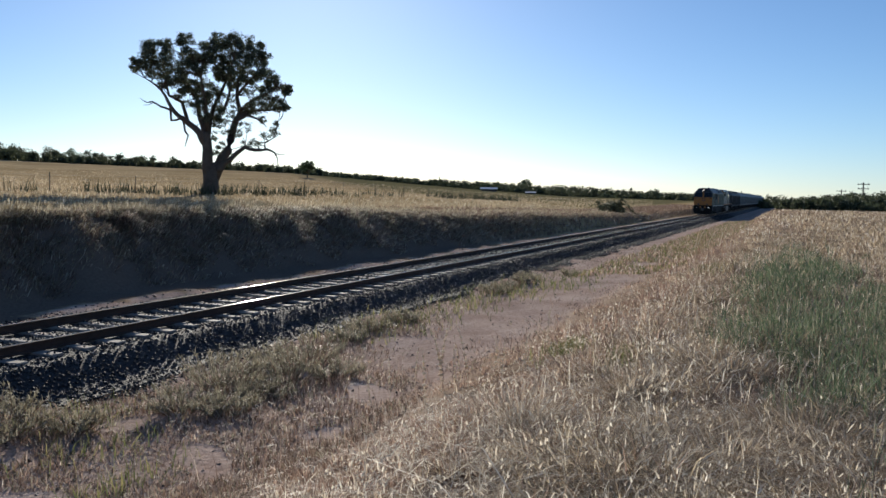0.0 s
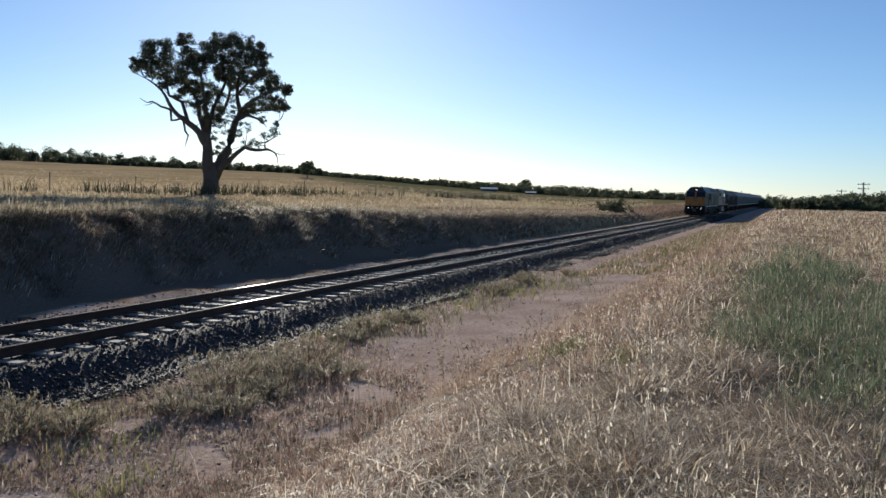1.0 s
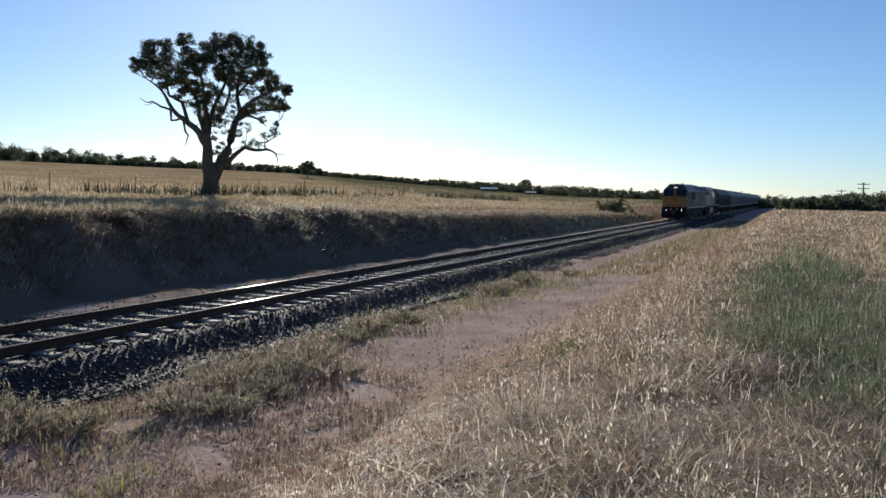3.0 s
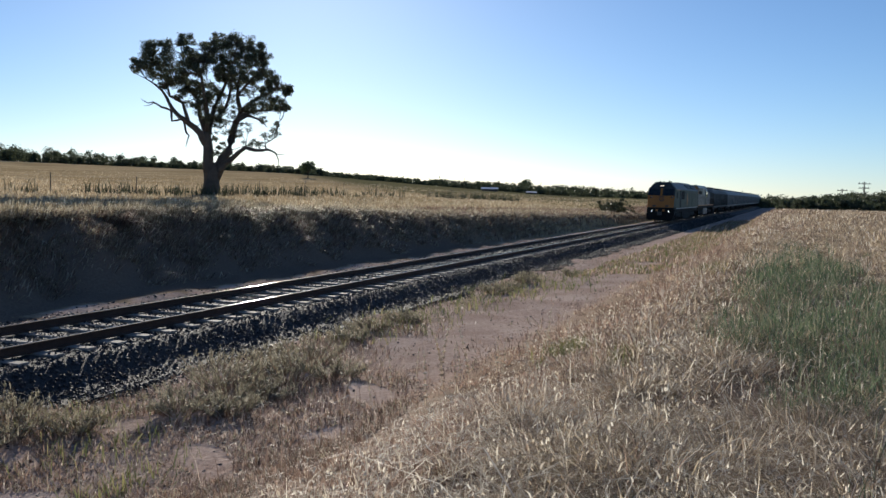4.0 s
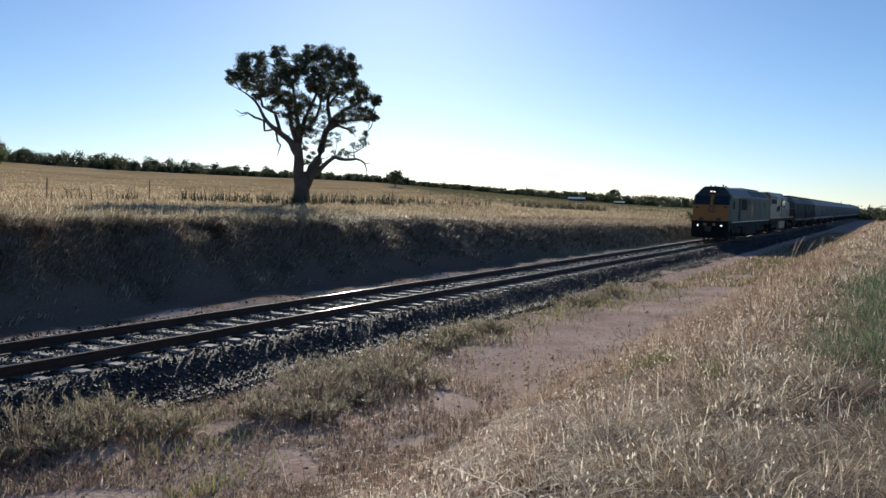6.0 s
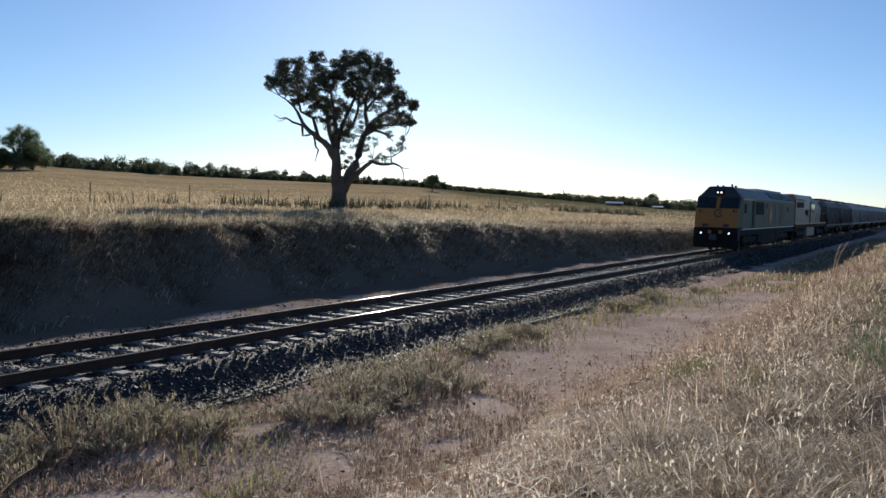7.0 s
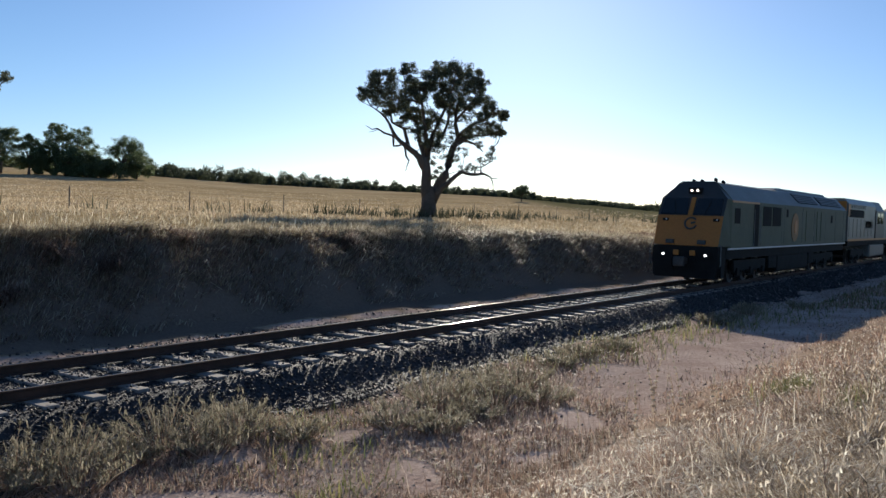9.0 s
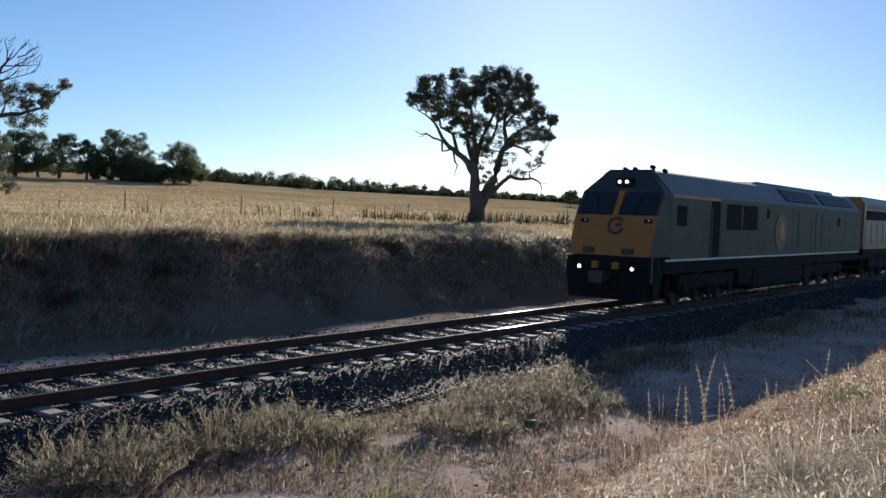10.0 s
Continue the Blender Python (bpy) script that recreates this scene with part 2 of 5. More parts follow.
def tube(bm, pts, radii, sides=8, cap=True):
    """A tapered round rod along points."""
    rings = []
    pts = [Vector(p) for p in pts]
    up = Vector((0.31, 0.17, 0.93))
    for i, p in enumerate(pts):
        d = (pts[min(i + 1, len(pts) - 1)] - pts[max(i - 1, 0)]).normalized()
        a = d.cross(up)
        if a.length < 0.05:
            a = d.cross(Vector((1, 0, 0)))
        a.normalize()
        b = d.cross(a)
        r = radii[i] if not isinstance(radii, (int, float)) else radii
        rings.append([bm.verts.new(p + (a * math.cos(2 * math.pi * k / sides) + b * math.sin(2 * math.pi * k / sides)) * r) for k in range(sides)])
    for r0, r1 in zip(rings, rings[1:]):
        for k in range(sides):
            bm.faces.new((r0[k], r0[(k + 1) % sides], r1[(k + 1) % sides], r1[k]))
    if cap:
        bm.faces.new(rings[0][::-1])
        bm.faces.new(rings[-1])


def loft(bm, sections, closed=True, ends=True):
    """Skin between rings of equal count."""
    rings = [[bm.verts.new(p) for p in s] for s in sections]
    n = len(rings[0])
    for r0, r1 in zip(rings, rings[1:]):
        for k in range(n if closed else n - 1):
            bm.faces.new((r0[k], r0[(k + 1) % n], r1[(k + 1) % n], r1[k]))
    if ends:
        bm.faces.new(rings[0][::-1])
        bm.faces.new(rings[-1])


def hump(x, pts):
    return float(np.interp(x, [p[0] for p in pts], [p[1] for p in pts]))


# ---------------------------------------------------------------- the lie of the land
NEAR_RAIL, GAUGE = -11.19, 1.72
TRACK_X = NEAR_RAIL - GAUGE / 2
CREST = ([-200, 0, 30, 40, 48, 66, 85, 104, 130, 400], [1.75, 1.72, 1.70, 1.45, 1.25, 0.95, 0.5, 0.05, -0.25, -0.3])
SKY_YAW = [-40, -5, 0, 6.5, 13.4, 18.8, 24, 31, 41, 47, 52, 58, 64, 90, 140]
SKY_UP = [-0.3, -0.25, -0.2, -0.15, -0.05, 0.25, 0.6, 1.05, 1.22, 1.33, 1.55, 1.75, 1.68, 1.5, 1.2]


def rolling(x, y):
    return 0.05 * np.sin(x * 0.9 + 1.3 * np.sin(y * 0.31)) * np.sin(y * 0.55 + 0.7) + 0.03 * np.sin(x * 2.1 + y * 1.7)


def ground_z(x, y):
    """Height of the ground; z = 0 is the top of the rails."""
    x, y = np.asarray(x, float), np.asarray(y, float)
    d, yaw = np.hypot(x, y), np.degrees(np.arctan2(-x, y))
    up = np.tan(np.radians(np.interp(yaw, SKY_YAW, SKY_UP)))
    far = np.clip((d - 62) / (330 - 62), 0, 1)
    crest = np.interp(y, CREST[0], CREST[1])
    plateau = crest + np.clip((-x - 19) / 22, 0, 1) * (2.05 - crest) * np.clip((200 - y) / 120, 0, 1)
    rim = 2.5 + up * np.minimum(d, 420)
    left = plateau * (1 - far) + rim * far - np.maximum(d - 420, 0) * 0.02
    gully = 0.24 * np.sin(y * 0.83 + 1.5 * np.sin(y * 0.37)) + 0.13 * np.sin(y * 2.3 + x * 0.8) + 0.07 * np.sin(y * 5.1 + x * 2.0)
    gully = gully * np.clip((x + 19.8) / 0.6, 0, 1) * np.clip((-15.6 - x) / 0.7, 0, 1) * np.clip((48 - y) / 24, 0.08, 1)
    steep = np.clip(2.1 / (crest + 0.33), 1, 2.2)        # the face stays steep where the cutting gets shallow
    nx = np.interp(-15.4 + (x + 15.4) * steep + gully, [-19.2, -18.75, -17.5, -16.3, -15.4],
                   [1, 0.94, 0.46, 0.05, 0])
    floor = np.interp(x, [-15.2, -14.6, -10.3, -9.3, -6.8, -5.0, -3.6, -2.2, -1.2, 4, 30],
                      [-0.33, -0.36, -0.6, -0.62, -0.52, -0.42, -0.05, 0.42, 0.66, 0.75, 0.75])
    sink = np.clip((np.maximum(d, 1) - 90) / 250, 0, 1)
    floor = floor * (1 - sink * (x > -4)) + (2.5 + np.tan(np.radians(-0.55)) * np.minimum(d, 420)) * sink * (x > -4)
    z = np.where(x < -15.4, floor + (left - floor) * nx, floor)
    z = np.where(x < -19.8, left, z)
    flat = (x > -15.0) & (x < -9.6)
    return z + np.where(flat, 0, rolling(x, y) * np.where(d < 60, 1, 0.4))

# ---------------------------------------------------------------- ground sheet
def make_ground():
    xs = np.unique(np.concatenate([-np.geomspace(30, 2500, 60), np.arange(-30, -19, 0.5), np.arange(-19, 3, 0.22), np.arange(3, 30, 1.5), np.geomspace(30, 2500, 40)]))
    ys = np.unique(np.concatenate([-np.geomspace(12, 2500, 25), np.arange(-12, 60, 0.35), np.arange(60, 160, 1.5), np.geomspace(160, 3500, 70)]))
    gx, gy = np.meshgrid(xs, ys, indexing="ij")
    v = np.stack([gx, gy, ground_z(gx, gy)], -1).reshape(-1, 3)
    n = len(ys)
    i = (np.arange(len(xs) - 1)[:, None] * n + np.arange(n - 1)[None, :]).ravel()
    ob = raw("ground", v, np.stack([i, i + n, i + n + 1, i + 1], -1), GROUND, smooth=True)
    tagged(ob, "dry straw paddock with bare dirt beside the railway", "ground", kind="structure")


make_ground()


# ---------------------------------------------------------------- railway track
def make_track():
    track = empty("railway_track", (TRACK_X, 0, 0))
    tagged(track, "single railway track with concrete sleepers on crushed stone", "railway", kind="structure")
    y0, y1 = -60.0, 700.0
    # ballast bed: a ridge with sloping shoulders
    prof = [(-2.35, -0.50), (-1.75, -0.215), (-1.3, -0.20), (0, -0.215), (1.3, -0.20), (1.55, -0.23), (2.05, -0.50), (2.3, -0.585), (2.68, -0.59), (2.9, -0.74)]
    bm = bmesh.new()
    rows = []
    ys = list(np.arange(y0, 60, 1.0)) + list(np.arange(60, y1 + 1, 8.0))
    rows = [[bm.verts.new((x, y, z + 0.02 * noise.noise((x * 2, y * 0.8, 3)))) for x, z in prof] for y in ys]
    for r0, r1 in zip(rows, rows[1:]):
        for k in range(len(prof) - 1):
            bm.faces.new((r0[k], r0[k + 1], r1[k + 1], r1[k]))
    part("ballast_bed", bm, BALLAST_BED, track)
    # rails: foot, web and head, with a bright running surface
    sec = [(-0.07, -0.165), (0.07, -0.165), (0.07, -0.15), (0.012, -0.13), (0.012, -0.045), (0.036, -0.035), *[(0.076 * math.sin(radians(q)), 0.076 * (math.cos(radians(q)) - 1)) for q in (28, 20, 12, 4, -4, -12, -20, -28)], (-0.036, -0.035), (-0.012, -0.045), (-0.012, -0.13), (-0.07, -0.15)]
    for side in (-1, 1):
        bm = bmesh.new()
        loft(bm, [[(side * GAUGE / 2 + x, y, z) for x, z in sec] for y in (y0, y1)])
        for fc in bm.faces:
            c = fc.calc_center_median()
            if c.z > -0.0015 and abs(fc.normal.y) < 0.5:
                fc.material_index = 1
        bm.normal_update()
        part("rail", bm, [RAIL_SIDE, RAIL_TOP], track, "steel rail with rusty sides and polished head")
    # sleepers
    step = 0.71
    bm = bmesh.new()
    box(bm, -1.38, 1.38, -0.115, 0.115, -0.36, -0.165, 0.012)
    me = bpy.data.meshes.new("sleeper")
    bm.to_mesh(me)
    bm.free()
    me.materials.append(CONCRETE)
    rnd = random.Random(5)
    for k in range(286):
        ob = new("sleeper", me)
        ob.parent = track
        ob.matrix_basis = pose(rnd.uniform(-0.02, 0.02), 1.0 + k * step + rnd.uniform(-0.02, 0.02), rnd.uniform(-0.012, 0.004), rnd.uniform(-1, 1), 0, rnd.uniform(-0.7, 0.7))
    bm = bmesh.new()
    for k in range(-80, 0):
        box(bm, -1.38, 1.38, 1 + k * step - 0.115, 1 + k * step + 0.115, -0.36, -0.165)
    for k in range(286, 700):
        box(bm, -1.38, 1.38, 1 + k * step - 0.115, 1 + k * step + 0.115, -0.36, -0.165)
    tagged(part("distant_sleepers", bm, CONCRETE, track), kind="stuff")
    return track


make_track()


# ---------------------------------------------------------------- train
WHEEL_R = 0.5
spinning = []      # wheelset, its place along the vehicle


def wheelset_mesh():
    bm = bmesh.new()
    for s in (-1, 1):
        x = s * GAUGE / 2
        prof = [(x - s * 0.07, 0.53), (x - s * 0.045, 0.53), (x - s * 0.04, WHEEL_R), (x + s * 0.06, WHEEL_R - 0.005), (x + s * 0.06, 0.42), (x + s * 0.02, 0.40), (x + s * 0.03, 0.16), (x + s * 0.09, 0.14)]
        rings = [[bm.verts.new((px, r * math.cos(a), r * math.sin(a))) for a in np.linspace(0, 2 * math.pi, 20, endpoint=False)] for px, r in prof]
        for r0, r1 in zip(rings, rings[1:]):
            for k in range(20):
                bm.faces.new((r0[k], r0[(k + 1) % 20], r1[(k + 1) % 20], r1[k]))
        bm.faces.new(rings[0])
        bm.faces.new(rings[-1])
        for k in range(3):     # spokes of the wheel plate, so that the turning shows
            a = 2 * math.pi * k / 3
            tube(bm, [(x + s * 0.05, 0.15 * math.cos(a), 0.15 * math.sin(a)), (x + s * 0.05, 0.41 * math.cos(a), 0.41 * math.sin(a))], 0.03, 5)
    tube(bm, [(-GAUGE / 2 - 0.15, 0, 0), (GAUGE / 2 + 0.15, 0, 0)], 0.09, 10)
    me = bpy.data.meshes.new("wheelset")
    bm.normal_update()
    bm.to_mesh(me)
    bm.free()
    me.materials.append(STEEL)
    return me


WHEELSET = wheelset_mesh()


def bogie(vehicle, y, axles, wheelbase):
    """Side frames, springs and axle boxes as one part; each wheelset its own."""
    half = wheelbase * (axles - 1) / 2
    bm = bmesh.new()
    for s in (-1, 1):
        box(bm, s * 1.12 - 0.09, s * 1.12 + 0.09, y - half - 0.45, y + half + 0.45, 0.50, 0.92, 0.03)
        for k in range(axles):
            ya = y - half + k * wheelbase
            box(bm, s * 1.14 - 0.13, s * 1.14 + 0.13, ya - 0.16, ya + 0.16, 0.33, 0.62, 0.03)
            for q in (-0.34, 0.34):
                tube(bm, [(s * 1.14, ya + q, 0.44), (s * 1.14, ya + q, 0.62)], 0.08, 8)
        for k in range(axles - 1):
            ya = y - half + (k + 0.5) * wheelbase
            box(bm, s * 1.10 - 0.07, s * 1.10 + 0.07, ya - 0.3, ya + 0.3, 0.42, 0.58, 0.02)
    box(bm, -1.1, 1.1, y - 0.35, y + 0.35, 0.6, 0.9, 0.03)
    for k in range(axles - 1):      # motors and brake gear: boxes added to block light between the wheels
        ya = y - half + (k + 0.5) * wheelbase
        box(bm, -0.72, 0.72, ya - wheelbase * 0.36, ya + wheelbase * 0.36, 0.14, 0.88, 0.06)
        for s in (-1, 1):
            box(bm, s * 0.93 - 0.05, s * 0.93 + 0.05, ya - wheelbase * 0.26, ya + wheelbase * 0.26, 0.2, 0.5, 0.02)
    part("bogie_frame", bm, BLACK, vehicle, "grimy black bogie frame")
    for k in range(axles):
        ya = y - half + k * wheelbase
        ws = new("wheelset", WHEELSET)
        ws.parent = vehicle
        ws.location = (0, ya, WHEEL_R)
        spinning.append((ws, ya))


def ellipse_patch(x, yc, zc, ry, rz, thick):
    bm = bmesh.new()
    n = 24
    ring = [(yc + ry * math.cos(2 * math.pi * k / n), zc + rz * math.sin(2 * math.pi * k / n)) for k in range(n)]
    loft(bm, [[(x, a, b) for a, b in ring], [(x + thick, a, b) for a, b in ring]])
    return bm


def louvres(parent, place, y0, y1, height, tilt, n):
    """A dark louvred panel on a sloping flank: a backing and its slats."""
    back = part("louvre_panel", boxed(-0.01, 0.02, y0, y1, -height / 2, height / 2, bevel=0.006), BLACK, parent, "dark louvred grille")
    back.matrix_basis = pose(place[0], 0, place[1], 0, tilt, 0)
    for k in range(n):
        z = -height / 2 + (k + 0.5) * height / n
        part("slat", boxed(0.02, 0.035, y0 + 0.05, y1 - 0.05, z - height / n * 0.28, z + height / n * 0.2), DARK, back)


def front_locomotive():
    e = empty("locomotive")
    tagged(e, "grey-green diesel locomotive with an orange-yellow raked cab front", "locomotive", "train")
    hw, eave, tw, top, z0, L = 1.37, 3.30, 0.68, 4.02, 1.36, 23.4

    def ring(y):
        return [(-hw, y, z0), (-hw, y, eave), (-hw + 0.12, y, eave + 0.15), (-tw - 0.1, y, top - 0.07), (-tw + 0.1, y, top), (tw - 0.1, y, top), (tw + 0.1, y, top - 0.07), (hw - 0.12, y, eave + 0.15), (hw, y, eave), (hw, y, z0)]
    bm = bmesh.new()
    loft(bm, [ring(y) for y in (1.25, 5.0, 10.0, 15.0, 20.0, L)])
    bm.normal_update()
    for fc in bm.faces:
        if fc.calc_center_median().z > eave + 0.02 and abs(fc.normal.y) < 0.5:
            fc.material_index = 1
    part("body", bm, [OLIVE, ROOF_GREY], e, "grey-green carbody with a pale grey sloping roof")
    # raked cab
    B, W, S, T = (1.27, 0.0, 1.50), (1.30, 0.42, 2.66), (1.30, 0.84, 3.34), (0.66, 1.25, 4.02)
    R0, R1 = (hw, 1.25, 1.50), (hw, 1.25, eave)
    bm = bmesh.new()

    def face(pts, idx):
        fc = bm.faces.new([bm.verts.new(p) for p in pts])
        fc.material_index = idx

    def mir(p):
        return (-p[0], p[1], p[2])
    face([B, mir(B), mir(W), W], 0)
    face([W, mir(W), mir(S), S], 1)
    face([S, mir(S), mir(T), T], 1)
    for f in (lambda p: p, mir):
        face([f(p) for p in (B, W, S, R1, R0)], 2)
        face([f(p) for p in (S, T, R1)], 1)
    face([B, R0, mir(R0), mir(B)], 2)
    bmesh.ops.remove_doubles(bm, verts=bm.verts, dist=0.001)
    bmesh.ops.recalc_face_normals(bm, faces=bm.faces)
    cab = part("cab", bm, [YELLOW, DARK, OLIVE], e, "raked cab with orange-yellow nose and black window surround")
    # windscreens: two panes lying on the raked face
    tilt = math.degrees(math.atan2(0.42, 0.68))
    for s in (-1, 1):
        bm = bmesh.new()
        loft(bm, [[(-0.53, d, -0.36), (0.53, d, -0.36), (0.50, d, 0.38), (-0.46, d, 0.38)] for d in (0.0, -0.03)])
        bmesh.ops.recalc_face_normals(bm, faces=bm.faces)
        w = part("windscreen", bm, GLASS, cab, "dark raked windscreen pane")
        w.matrix_basis = pose(s * 0.66, 0.615, 3.0, -tilt, 0, 0) @ (Matrix.Identity(4) if s > 0 else Matrix.Diagonal((-1, 1, 1, 1)))
        wp = part("wiper", boxed(-0.012, 0.012, -0.05, -0.035, -0.3, 0.25), BLACK, cab)
        wp.matrix_basis = pose(s * 0.66, 0.615, 3.0, -tilt, 18 * s, 0)
    pil = part("pillar", boxed(-0.09, 0.09, -0.03, 0.0, -0.40, 0.42, bevel=0.008), YELLOW, cab, "orange pillar between windscreens")
    pil.matrix_basis = pose(0, 0.615, 3.0, -tilt, 0, 0)
    # headlight cluster above the windscreens
    part("headlight_box", boxed(-0.26, 0.26, 0.84, 1.1, 3.52, 3.76, bevel=0.03), BLACK, cab)
    for s in (-1, 1):
        bm = bmesh.new()
        tube(bm, [(s * 0.115, 0.80, 3.64), (s * 0.115, 0.86, 3.64)], 0.046, 14)
        part("headlight", bm, LAMP_WARM, cab, "lit headlight")
    # emblem: an open dark ring on the nose
    bm = bmesh.new()
    n = 22
    pts = [(0.23 * math.cos(a), 0.0, 0.23 * math.sin(a)) for a in np.linspace(radians(40), radians(340), n)]
    tube(bm, pts, 0.04, 6)
    tube(bm, [(0.0, 0, 0.0), (0.17, 0, 0.05)], 0.04, 6)
    em = part("emblem", bm, DARK, cab, "dark open ring emblem")
    em.matrix_basis = pose(0.08, 0.30, 2.36, -20, 0, 0)
    for x, z in ((-0.95, 2.48), (1.05, 2.5)):
        mk = part("marker_light", boxed(-0.12, 0.12, -0.05, 0.03, -0.055, 0.055, bevel=0.02), BLACK, cab)
        mk.matrix_basis = pose(x, (z - 1.5) * 0.36, z, -20, 0, 0)
        bm = bmesh.new()
        bmesh.ops.create_uvsphere(bm, u_segments=10, v_segments=6, radius=0.035, matrix=Matrix.Translation((0.04, -0.05, 0)))
        part("lens", bm, WHITE, mk)
    for x in (-0.62, 0.62):
        part("step", boxed(x - 0.16, x + 0.16, -0.06, 0.12, 1.56, 1.72, bevel=0.02), DARK, cab)
    # handrails at the cab corners
    for s in (-1, 1):
        bm = bmesh.new()
        tube(bm, [(s * 1.36, 0.02, 0.75), (s * 1.40, -0.03, 0.8), (s * 1.40, -0.03, 1.45), (s * 1.36, 0.04, 1.55)], 0.02, 6)
        part("handrail", bm, SILVER, e)
    # pilot with lower lights, coupler and hoses
    bm = bmesh.new()
    loft(bm, [[(-1.28, y, 1.48), (1.28, y, 1.48), (1.30, y + 0.02, 0.9), (1.18, y - 0.0, 0.26), (-1.18, y - 0.0, 0.26), (-1.30, y + 0.02, 0.9)] for y in (-0.04, 0.9)])
    bmesh.ops.recalc_face_normals(bm, faces=bm.faces)
    pilot = part("pilot", bm, BLACK, e, "grimy black pilot plate")
    for s in (-1, 1):
        bm = bmesh.new()
        tube(bm, [(s * 0.83, -0.10, 1.15), (s * 0.83, -0.02, 1.15)], 0.10, 14)
        part("lamp_rim", bm, BLACK, pilot)
        bm = bmesh.new()
        tube(bm, [(s * 0.83, -0.115, 1.15), (s * 0.83, -0.10, 1.15)], 0.05, 14)
        part("ditch_light", bm, LAMP_WHITE, pilot, "lit ditch light")
        bm = bmesh.new()
        tube(bm, [(s * 0.45, -0.06, 1.1), (s * 0.47, -0.2, 0.95), (s * 0.43, -0.22, 0.7), (s * 0.36, -0.12, 0.55)], 0.03, 6)
        part("brake_hose", bm, BLACK, pilot)
        part("jumper_box", boxed(s * 0.32 - 0.1, s * 0.32 + 0.1, -0.16, -0.04, 1.12, 1.32, bevel=0.02), YELLOW, pilot, "dirty yellow jumper cable box")
        bm = bmesh.new()
        for z in (0.35, 0.62, 0.9):
            box(bm, s * 1.2 - 0.14, s * 1.2 + 0.14, 0.25, 0.6, z, z + 0.03)
        box(bm, s * 1.33 - 0.02, s * 1.33 + 0.02, 0.22, 0.62, 0.3, 1.36)
        part("cab_steps", bm, BLACK, e)
    bm = bmesh.new()
    box(bm, -0.13, 0.13, -0.55, 0.0, 0.78, 1.02, 0.03)
    box(bm, -0.22, 0.2, -0.72, -0.42, 0.72, 1.08, 0.05)
    part("coupler", bm, STEEL, pilot, "steel knuckle coupler")
    # side details
    for s in (-1, 1):
        x = s * hw
        def slab(name, y0, y1, za, zb, m, out=0.012, lab=""):
            lo, hi = sorted((x - s * 0.01, x + s * out))
            return part(name, boxed(lo, hi, y0, y1, za, zb, bevel=0.004), m, e, lab)
        slab("sill_stripe", 0.9, 23.35, 1.37, 1.43, WHITE, 0.02, "worn white sill stripe")
        slab("eave_stripe", 1.26, 5.0, 3.22, 3.30, YELLOW, 0.014, "yellow eave stripe")
        # door stands proud; the shade of its recess is put into the black
        slab("cab_door", 4.25, 4.98, 1.46, 3.25, BLACK, 0.012, "cab door slab, black for its recess's shade")
        for y in (4.2, 5.06):
            bm = bmesh.new()
            tube(bm, [(x + s * 0.05, y, 1.5), (x + s * 0.05, y, 3.0)], 0.018, 6)
            part("handrail", bm, SILVER, e)
        slab("side_window", 1.6, 2.3, 2.4, 3.0, BLACK, 0.016, "dark cab side window")
        slab("grille", 5.6, 6.95, 2.32, 3.16, BLACK, 0.016, "dark louvred side grille")
        slab("grille", 7.15, 8.55, 2.32, 3.16, BLACK, 0.016, "dark louvred side grille")
        slab("porthole", 9.55, 9.85, 2.75, 3.1, BLACK, 0.016)
        slab("porthole", 19.2, 19.6, 2.55, 2.95, BLACK, 0.016)
        for y in (5.4, 8.8, 9.2, 12.6, 12.75, 15.2, 15.35, 17.9, 20.4, 22.6):
            slab("panel_seam", y, y + 0.035, 1.5, 3.22, DARK, 0.006)
        for y in (13.4, 15.8, 16.7):
            slab("door_panel", y, y + 0.75, 1.6, 3.1, OLIVE, 0.022)
        part("side_emblem", ellipse_patch(x + (0.008 if s > 0 else -0.026), 11.2, 2.28, 0.68, 0.68, 0.018), FADED, e, "faded orange oval emblem")
        part("side_emblem", ellipse_patch(x + (0.022 if s > 0 else -0.04), 11.3, 2.3, 0.26, 0.34, 0.018), YELLOW, e)
        louvres(e, (s * 1.04, 3.69), 12.2, 16.4, 0.62, -43 * s if s > 0 else 180 + 43, 5)
        louvres(e, (s * 1.04, 3.69), 17.2, 22.3, 0.62, -43 * s if s > 0 else 180 + 43, 5)
    # frame, tank and bogies
    bm = bmesh.new()
    box(bm, -1.30, 1.30, 0.85, 23.3, 1.0, 1.358, 0.02)
    part("underframe", bm, BLACK, e)
    # plain black boxes added to close the bright gaps under the frame
    part("underfloor_box", boxed(-1.28, 1.28, 7.2, 8.5, 0.45, 1.02, bevel=0.03), BLACK, e)
    part("underfloor_box", boxed(-1.28, 1.28, 14.7, 15.9, 0.45, 1.02, bevel=0.03), BLACK, e)
    part("fuel_tank", boxed(-1.28, 1.28, 8.6, 14.6, 0.22, 1.02, bevel=0.12), BLACK, e, "grimy black fuel tank")
    for y in (7.6, 15.3):
        bm = bmesh.new()
        tube(bm, [(1.1, y, 0.75), (1.1, y + 0.8, 0.75)], 0.2, 10)
        part("air_reservoir", bm, BLACK, e)
    bogie(e, 4.6, 3, 1.85)
    bogie(e, 18.6, 3, 1.85)
    # roof equipment
    bm = bmesh.new()
    loft(bm, [[(-0.55, y, 4.0), (-0.5, y, 4.0 + h), (0.5, y, 4.0 + h), (0.55, y, 4.0)] for y, h in ((10.2, 0.02), (10.8, 0.14), (21.0, 0.14), (21.6, 0.02))])
